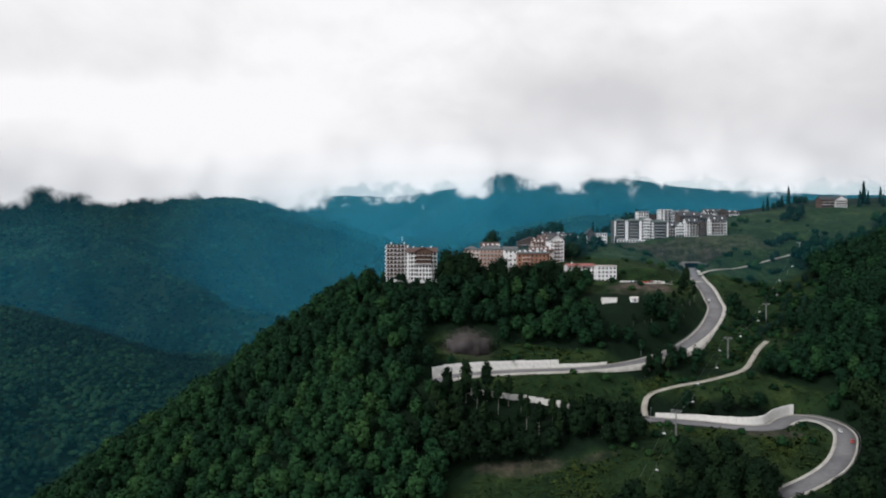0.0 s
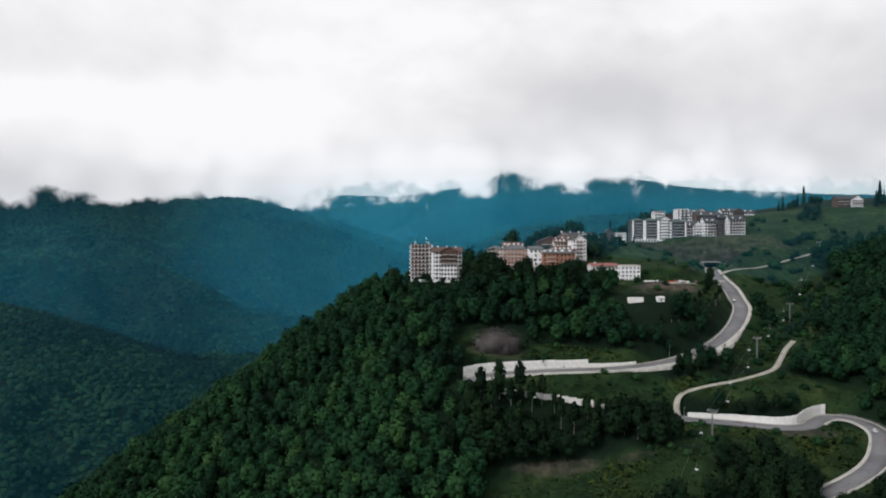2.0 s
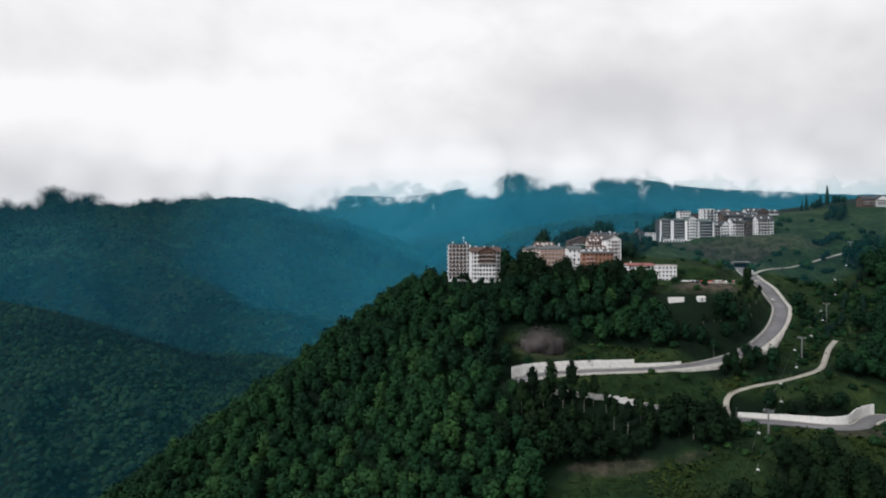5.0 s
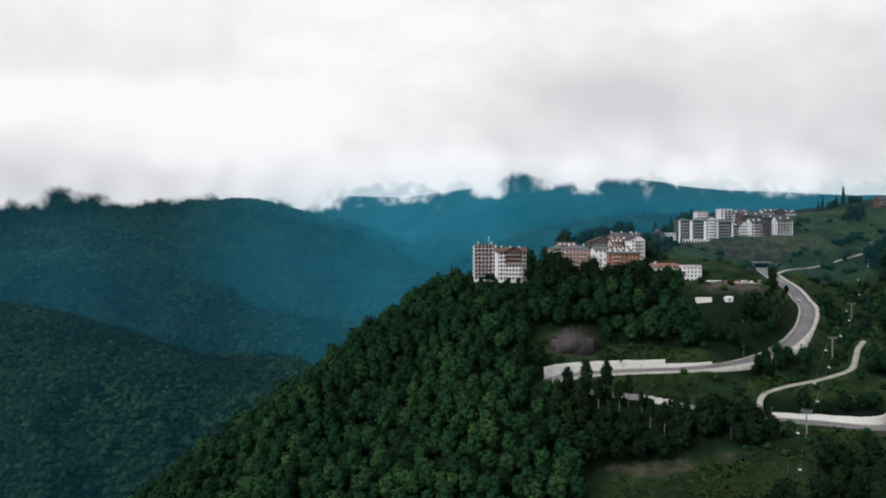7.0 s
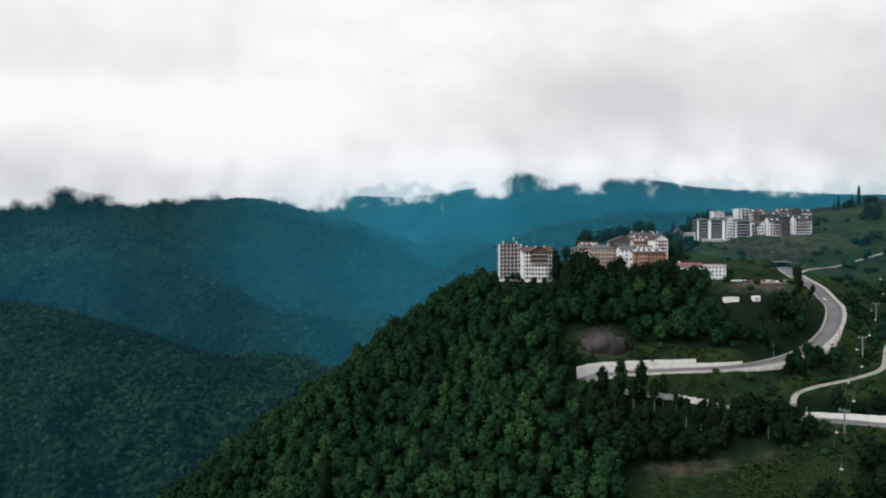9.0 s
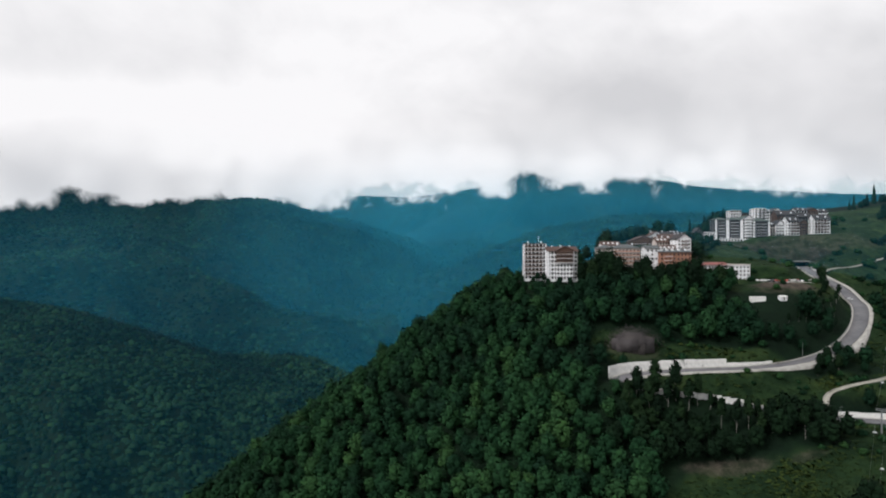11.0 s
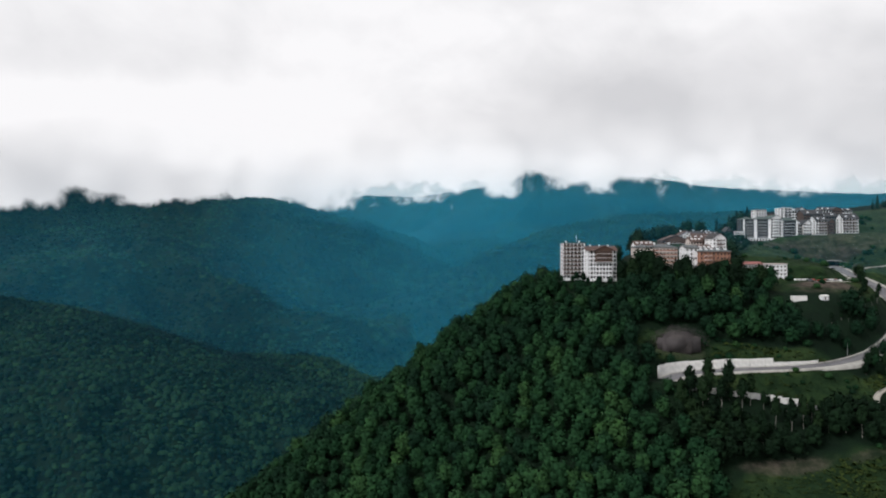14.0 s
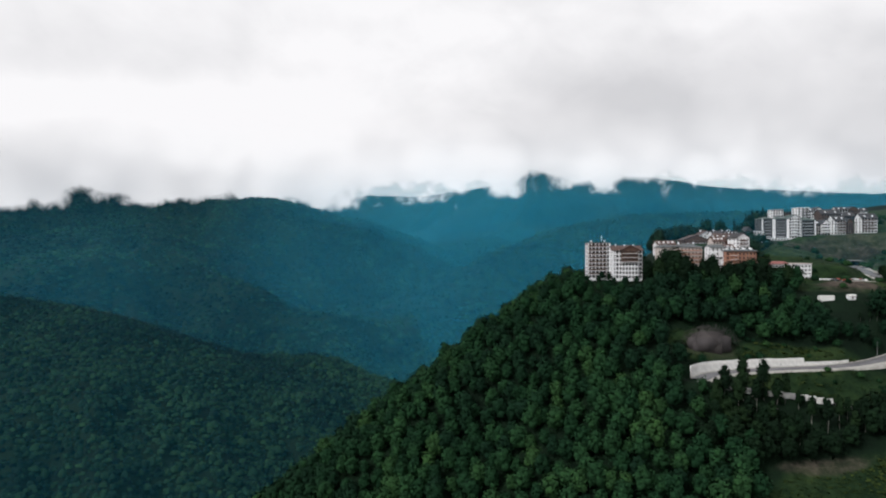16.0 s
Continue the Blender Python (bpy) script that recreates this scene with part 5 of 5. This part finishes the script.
co, q, nv = crown_arrays(140, 480, height=15, spread=5.4, low=1.8, lobes=16)
part("trunk", trunk_mesh(41, 10, 0.28, M_BARK), DARK_TREE)
part("crown", rounded(quads_mesh("crown", co, q, M_NEEDLE), nv), DARK_TREE)
tagged(DARK_TREE, "dark green round tree beside the village houses", "tree", "village trees")
for i, ((x, y, h), z) in enumerate(zip(BROADS, zs)):
    t = DARK_TREE if i == 0 else copy_thing(DARK_TREE, pose(0, 0, 0))
    t.matrix_basis = pose(x, y, z - 0.5, 0, 0, i * 61) @ Matrix.Diagonal((h / 15, h / 15, h / 15, 1))

SHRUB = empty("shrub", pose(0, 0, 0))
co, q, nv = crown_arrays(170, 130, height=3.2, spread=2.2, low=0.1, lobes=7, leaf=0.42)
part("crown", rounded(quads_mesh("crown", co, q, M_LEAF), nv), SHRUB)
tagged(SHRUB, "low bushy green shrub on the meadow", "shrub", "meadow shrubs")
srng = np.random.default_rng(12)
spots = []
for cx, cy, rx, ry, k in ((178, 387, 44, 9, 22), (70, 386, 50, 8, 12), (72, 412, 44, 9, 16), (206, 432, 22, 20, 26), (108, 336, 26, 20, 12), (192, 342, 16, 16, 10), (150, 480, 30, 18, 10), (180, 570, 70, 50, 34), (300, 580, 60, 50, 30), (350, 680, 50, 50, 20), (150, 352, 34, 8, 8), (230, 458, 22, 20, 44), (258, 492, 28, 24, 60), (292, 536, 32, 28, 60), (215, 440, 12, 12, 10)):
    for _ in range(k):
        spots.append((cx + srng.uniform(-1, 1) * rx, cy + srng.uniform(-1, 1) * ry))
spots = np.array(spots)
spots = spots[road_gap(spots[:, 0], spots[:, 1]) > -1.2]
zs = land(spots[:, 0], spots[:, 1])
for i, ((x, y), z) in enumerate(zip(spots, zs)):
    s = srng.uniform(0.5, 1.35) * (1.4 if y > 520 else 1.0)
    t = SHRUB if i == 0 else copy_thing(SHRUB, pose(0, 0, 0))
    t.matrix_basis = pose(x, y, z - 0.2, 0, 0, i * 53) @ Matrix.Diagonal((s * 1.2, s * 1.2, s, 1))

# grey thicket on the mound above the retaining wall
thicket = tagged(empty("dry_thicket", pose(16, 411, float(land([16], [411])[0]) - 0.5)), "grey-mauve dome of dry twiggy brush above the wall", "thicket")
co, q, nv = crown_arrays(310, 5200, height=11.0, spread=16, low=-4.0, lobes=30, leaf=0.34)
part("brush", rounded(quads_mesh("brush", co * np.array([1.25, 0.5, 1.0]), q, M_DRY), nv), thicket)

# rank grass and herbs over the meadows
grng = np.random.default_rng(33)
tufts = []
for cx, cy, rx, ry in MEADOWS:
    k = int(rx * ry * (0.75 if cy < 440 else 0.12))
    r, a = np.sqrt(grng.uniform(0, 1, k)), grng.uniform(0, 6.283, k)
    tufts.append(np.c_[cx + rx * r * np.cos(a), cy + ry * r * np.sin(a)])
tufts = np.concatenate(tufts)
tufts = tufts[(road_gap(tufts[:, 0], tufts[:, 1]) > -2.6) & (bare(tufts[:, 0], tufts[:, 1]) < 0.5) & (tufts[:, 1] < 640)]
for px, py, pz, r in PADS:
    tufts = tufts[np.hypot(tufts[:, 0] - px, tufts[:, 1] - py) > r]
tz = land(tufts[:, 0], tufts[:, 1])
blades = []
for k in range(4):
    pos = grng.normal(scale=(0.8, 0.8, 0.08), size=(7, 3)) + np.array([0, 0, 0.16])
    nrm = grng.normal(scale=0.5, size=(7, 3)) + np.array([0, -0.4, 0.8])
    bc, bq = leaf_quads(grng, pos, nrm, 0.42)
    blades.append((bc, bq, np.repeat(np.array([[0.0, -0.2, 1.0]]), len(bc), 0) + 0.15 * np.repeat(nrm, 4, 0)))
k = len(tufts)
patch = 0.5 + 1.6 * fbm(tufts[:, 0], tufts[:, 1], 22, 3, 44) + grng.normal(scale=0.15, size=k)
ts = np.clip(grng.uniform(0.6, 1.5, k) * (0.6 + patch), 0.4, 2.4)
mass("meadow_grass", blades, np.c_[tufts, tz], np.c_[ts, ts * grng.uniform(0.5, 1.1, k)], grng.uniform(0, 6.28, k), grng.integers(0, 4, k), np.clip(patch, 0, 1), M_GRASS, "rank uneven meadow grass and herbs", "grass")

# ---- covered gallery where the upper road ends ----


def gallery(x, y, z, yaw):
    root = tagged(empty("road_gallery", pose(x, y, z, 0, 0, yaw)), "grey concrete road gallery with dark opening in the hillside", "tunnel")
    part("roof", box_mesh("roof", M_OLDCONC, -8, 8, -0.6, 14, 5.0, 6.0, bevel=0.1), root)
    part("wall", box_mesh("wall", M_OLDCONC, -8, -6.6, 0, 14, -2, 5.0, bevel=0.05), root)
    part("wall", box_mesh("wall", M_OLDCONC, 6.6, 8, 0, 14, -2, 5.0, bevel=0.05), root)
    # added dark panel stands in for the unlit depth of the tunnel
    part("back_wall", box_mesh("back_wall", M_ROOFDARK, -6.6, 6.6, 13, 14, -2, 5.0), root)
    for sg in (-1, 1):
        bm = bmesh.new()
        prism(bm, [(sg * 8.05, -2), (sg * 22, -2), (sg * 22, 1.2), (sg * 8.05, 5.4)], "y", 0.2, 0.9)
        part("wing_wall", bm_mesh("wing_wall", bm, M_OLDCONC), root)
    return root


gallery(243.5, 619, 281.2, -14)

# ---- chairlift ----


def pylon(x, y, z, h, yaw):
    root = tagged(empty("chairlift_pylon", pose(x, y, z, 0, 0, yaw)), "grey steel chairlift pylon with cross arm", "pylon", "chairlift pylons")
    bm = bmesh.new()
    bmesh.ops.create_cone(bm, cap_ends=True, segments=10, radius1=0.45, radius2=0.30, depth=h + 2, matrix=Matrix.Translation((0, 0, h / 2 - 1)))
    part("post", bm_mesh("post", bm, M_STEEL), root)
    part("cross_arm", box_mesh("cross_arm", M_STEEL, -2.4, 2.4, -0.22, 0.22, h, h + 0.45, bevel=0.08), root)
    for sx in (-2.2, 2.2):
        part("sheave_train", box_mesh("sheave_train", M_STEEL, sx - 0.18, sx + 0.18, -2.2, 2.2, h + 0.6, h + 1.0, bevel=0.1), root)
        part("ladder_rail", box_mesh("ladder_rail", M_STEEL, sx * 0.16 - 0.05, sx * 0.16 + 0.05, -0.75, -0.65, 0, h), root)
    part("work_platform", box_mesh("work_platform", M_STEEL, -2.6, 2.6, -0.5, 0.5, h + 1.1, h + 1.18), root)
    return root


LIFT = [(58, 249, 15), (122, 331, 12.5), (187, 415, 15), (260, 509, 14), (341, 605, 12)]
lz = land([p[0] for p in LIFT], [p[1] for p in LIFT])
LIFT_YAW = math.degrees(math.atan2(94, 74)) - 90
tops = []
for (x, y, h), z in zip(LIFT, lz):
    pylon(x, y, z, h, LIFT_YAW)
    tops.append(Vector((x, y, z + h + 1.1)))
LIFT_SIDE = Vector((94, -74, 0)).normalized() * 2.2


def cable(a, b, sag):
    cu = bpy.data.curves.new("cable", "CURVE")
    cu.dimensions, cu.bevel_depth, cu.bevel_resolution = "3D", 0.02, 1
    sp = cu.splines.new("POLY")
    sp.points.add(12)
    for i in range(13):
        t = i / 12
        p = a.lerp(b, t) - Vector((0, 0, sag * 4 * t * (1 - t)))
        sp.points[i].co = (*p, 1)
    cu.materials.append(M_STEEL)
    return tagged(new("lift_cable", cu), "thin steel haul cable of the chairlift", "cable", "lift cables")


def chair(p, yaw):
    root = tagged(empty("lift_chair", pose(p.x, p.y, p.z, 0, 0, yaw)), "chairlift chair with pale seat hanging from the cable", "chair", "lift chairs")
    part("hanger", box_mesh("hanger", M_STEEL, -0.05, 0.05, -0.05, 0.05, -2.6, 0, bevel=0.01), root)
    part("seat", box_mesh("seat", M_CARDARK, -1.2, 1.2, -0.35, 0.35, -3.5, -3.3, bevel=0.05), root)
    part("backrest", box_mesh("backrest", M_WHITE, -0.7, 0.7, 0.28, 0.4, -3.25, -2.6, bevel=0.04), root)
    part("safety_bar", box_mesh("safety_bar", M_CARDARK, -1.2, 1.2, -0.6, -0.5, -3.0, -2.9, bevel=0.03), root)
    return root


for a, b in zip(tops, tops[1:]):
    for sg in (-1, 1):
        cable(a + LIFT_SIDE * sg, b + LIFT_SIDE * sg, 2.6)
        for t in ((0.2, 0.66) if sg > 0 else (0.43, 0.88)):
            p = a.lerp(b, t) + LIFT_SIDE * sg - Vector((0, 0, 2.6 * 4 * t * (1 - t)))
            chair(p, LIFT_YAW)

# ---- cars, guard rails, lamps ----


def car(x, y, z, yaw, paint, label):
    root = tagged(empty("car", pose(x, y, z, 0, 0, yaw)), label, "car", "parked cars")
    bm = bmesh.new()
    prism(bm, [(-2.1, 0.35), (2.1, 0.35), (2.15, 0.8), (1.3, 0.95), (0.75, 1.45), (-1.2, 1.5), (-1.95, 1.0), (-2.15, 0.9)], "x", -0.85, 0.85)
    for v in bm.verts:
        v.co = Vector((v.co.y, v.co.x * (0.82 if v.co.z > 1.2 else 1.0), v.co.z))
    bmesh.ops.recalc_face_normals(bm, faces=bm.faces[:])
    bmesh.ops.bevel(bm, geom=bm.edges[:], offset=0.06, segments=1, affect="EDGES")
    part("body", bm_mesh("body", bm, paint), root)
    for sg in (-1, 1):
        part("side_window", box_mesh("side_window", M_GLASS, -1.1, 0.65, sg * 0.80 - 0.02, sg * 0.80 + 0.02, 0.98, 1.36), root)
        for wx in (-1.3, 1.3):
            b = bmesh.new()
            bmesh.ops.create_cone(b, cap_ends=True, segments=12, radius1=0.34, radius2=0.34, depth=0.24, matrix=Matrix.Translation((wx, sg * 0.78, 0.34)) @ pose(0, 0, 0, 90))
            part("wheel", bm_mesh("wheel", b, M_RUBBER), root)
    part("windscreen", box_mesh("windscreen", M_GLASS, -0.02, 0.02, -0.62, 0.62, -0.28, 0.28), root).matrix_basis = pose(1.06, 0, 1.2, 0, -47, 0)
    return root


def on_road(line, i, side):
    s = across(line)[i]
    d = line[i + 1] - line[i]
    p = line[i] + s * side
    return p[0], p[1], p[2] + 0.14, math.degrees(math.atan2(d[1], d[0]))


def nearest_index(line, x, y):
    return int(np.hypot(line[:, 0] - x, line[:, 1] - y).argmin())


car(*on_road(LOWER, nearest_index(LOWER, 221, 350), 2.0), M_CARWHITE, "white car on the hairpin road")
car(*on_road(LOWER, nearest_index(LOWER, 216, 336), -2.6), M_CARRED, "red car at the edge of the hairpin road")
car(*on_road(UPPER, nearest_index(UPPER, 197, 486), 2.6), M_CARWHITE, "white car beside the upper road")
PAINTS = ((M_CARWHITE, "white"), (M_CARWHITE, "white"), (M_CARDARK, "dark"), (M_CARWHITE, "white"), (M_STEEL, "silver"), (M_CARWHITE, "white"), (M_CARRED, "red"))
crng = random.Random(4)
bays = [(142 + 2.9 * k, 502.2 - 0.05 * k) for k in range(12)] + [(146 + 3.1 * k, 491.5) for k in range(9) if k not in (2, 6)] + [(178, 503), (182, 507), (186, 512), (225, 618), (229, 616)]
for i, (x, y) in enumerate(bays):
    paint, tone = PAINTS[crng.randrange(7)]
    z = 273.45 if x < 177 else float(land([x], [y])[0])
    car(x, y, z, 90 + crng.uniform(-8, 8), paint, f"{tone} car parked in the village car park")


def guard_rail(line, side, label):
    root = tagged(empty("guard_rail", pose(*line[0])), label, "railing")
    edge = line + across(line) * side - line[0]
    co = np.concatenate([edge + np.array([0, 0, z]) for z in (0.55, 0.7, 0.9)])
    n = len(edge)
    q = np.array([(j * n + i, j * n + i + 1, (j + 1) * n + i + 1, (j + 1) * n + i) for j in range(2) for i in range(n - 1)])
    rail = part("rail", quads_mesh("rail", co, q, M_STEEL), root)
    sol = rail.modifiers.new("thickness", "SOLIDIFY")
    sol.thickness = 0.08
    post = box_mesh("post", M_STEEL, -0.07, 0.07, -0.07, 0.07, -0.6, 0.95)
    for p in edge[::2]:
        part("post", post, root).matrix_basis = Matrix.Translation(p)
    return root


a, b = nearest_index(LOWER, 214, 374), nearest_index(LOWER, 178, 304)
guard_rail(LOWER[a:b], -6.2, "steel guard rail on the outside of the hairpin")
a, b = nearest_index(UPPER, 211, 508), nearest_index(UPPER, 150, 420)
guard_rail(UPPER[a:b], 6.0, "steel guard rail along the upper road bend")


def lamp(x, y, z, h, yaw):
    root = tagged(empty("street_lamp", pose(x, y, z, 0, 0, yaw)), "slender pale steel street lamp beside the road", "lamp", "street lamps")
    bm = bmesh.new()
    bmesh.ops.create_cone(bm, cap_ends=True, segments=8, radius1=0.16, radius2=0.08, depth=h + 1, matrix=Matrix.Translation((0, 0, h / 2 - 0.5)))
    part("pole", bm_mesh("pole", bm, M_STEEL), root)
    part("arm", box_mesh("arm", M_STEEL, 0, 1.8, -0.05, 0.05, h - 0.1, h, bevel=0.02), root)
    part("lamp_head", box_mesh("lamp_head", M_STEEL, 1.5, 2.3, -0.16, 0.16, h - 0.2, h - 0.05, bevel=0.04), root)


for x, y, side, line in ((118, 368, 8.0, LOWER), (113, 367, 8.0, LOWER), (180, 436, -8.5, UPPER), (135, 415, 8.0, UPPER)):
    px, py, pz, yw = on_road(line, nearest_index(line, x, y), side)
    lamp(px, py, pz - 0.5, 9, yw + (90 if side < 0 else -90))

# pale block and low walls below the car park
tagged(new("concrete_block", box_mesh("concrete_block", M_CONC, -5.5, 5.5, -1.5, 1.5, -2, 3.2, bevel=0.12)), "pale concrete block wall below the car park", "wall").matrix_basis = pose(120, 457, 261.6, 0, 0, 4)
terrace = spline([(150, 486, 273.6), (160, 485.6, 273.6), (172, 485.5, 273.2), (181, 488, 272), (188, 494, 270.4)], 3)
tagged(strip("kerb_wall", terrace, [(-0.3, -1.2), (-0.3, 0.45), (0.3, 0.45), (0.3, -1.2)], M_KERB), "low pale wall edging the car park", "wall")
hut = tagged(empty("hut", pose(138, 457, float(land([138], [457])[0]), 0, 0, 10)), "small white hut with pale roof on the slope", "hut")
part("wall", box_mesh("wall", M_WHITE, -2.6, 2.6, -1.6, 1.6, -0.8, 2.2, bevel=0.05), hut)
hb = bmesh.new()
prism(hb, [(-2.0, 2.21), (2.0, 2.21), (0, 3.3)], "x", -2.9, 2.9)
part("roof", bm_mesh("roof", hb, M_CONC), hut)
part("door", box_mesh("door", M_BROWN, -0.5, 0.4, -1.66, -1.605, -0.2, 1.9), hut)
for hx, hy, hz in ((-32.0, 494, 304.4),):
    root = tagged(empty("roof_antenna", pose(hx, hy, hz)), "thin white antenna mast on the hotel roof", "antenna")
    part("mast", box_mesh("mast", M_WHITE, -0.12, 0.12, -0.12, 0.12, 0, 5.0, bevel=0.03), root)
    part("crossbar", box_mesh("crossbar", M_WHITE, -0.7, 0.7, -0.06, 0.06, 3.4, 3.6, bevel=0.02), root)
lot = spline([(140, 493, 273.3), (156, 493, 273.3), (176, 494, 273.2)], 3)
tagged(strip("car_park", lot, [(-7, -0.6), (-7, 0.1), (7, 0.1), (7, -0.6)], M_ASPH), "worn grey asphalt car park below the white house", "road", kind="structure")
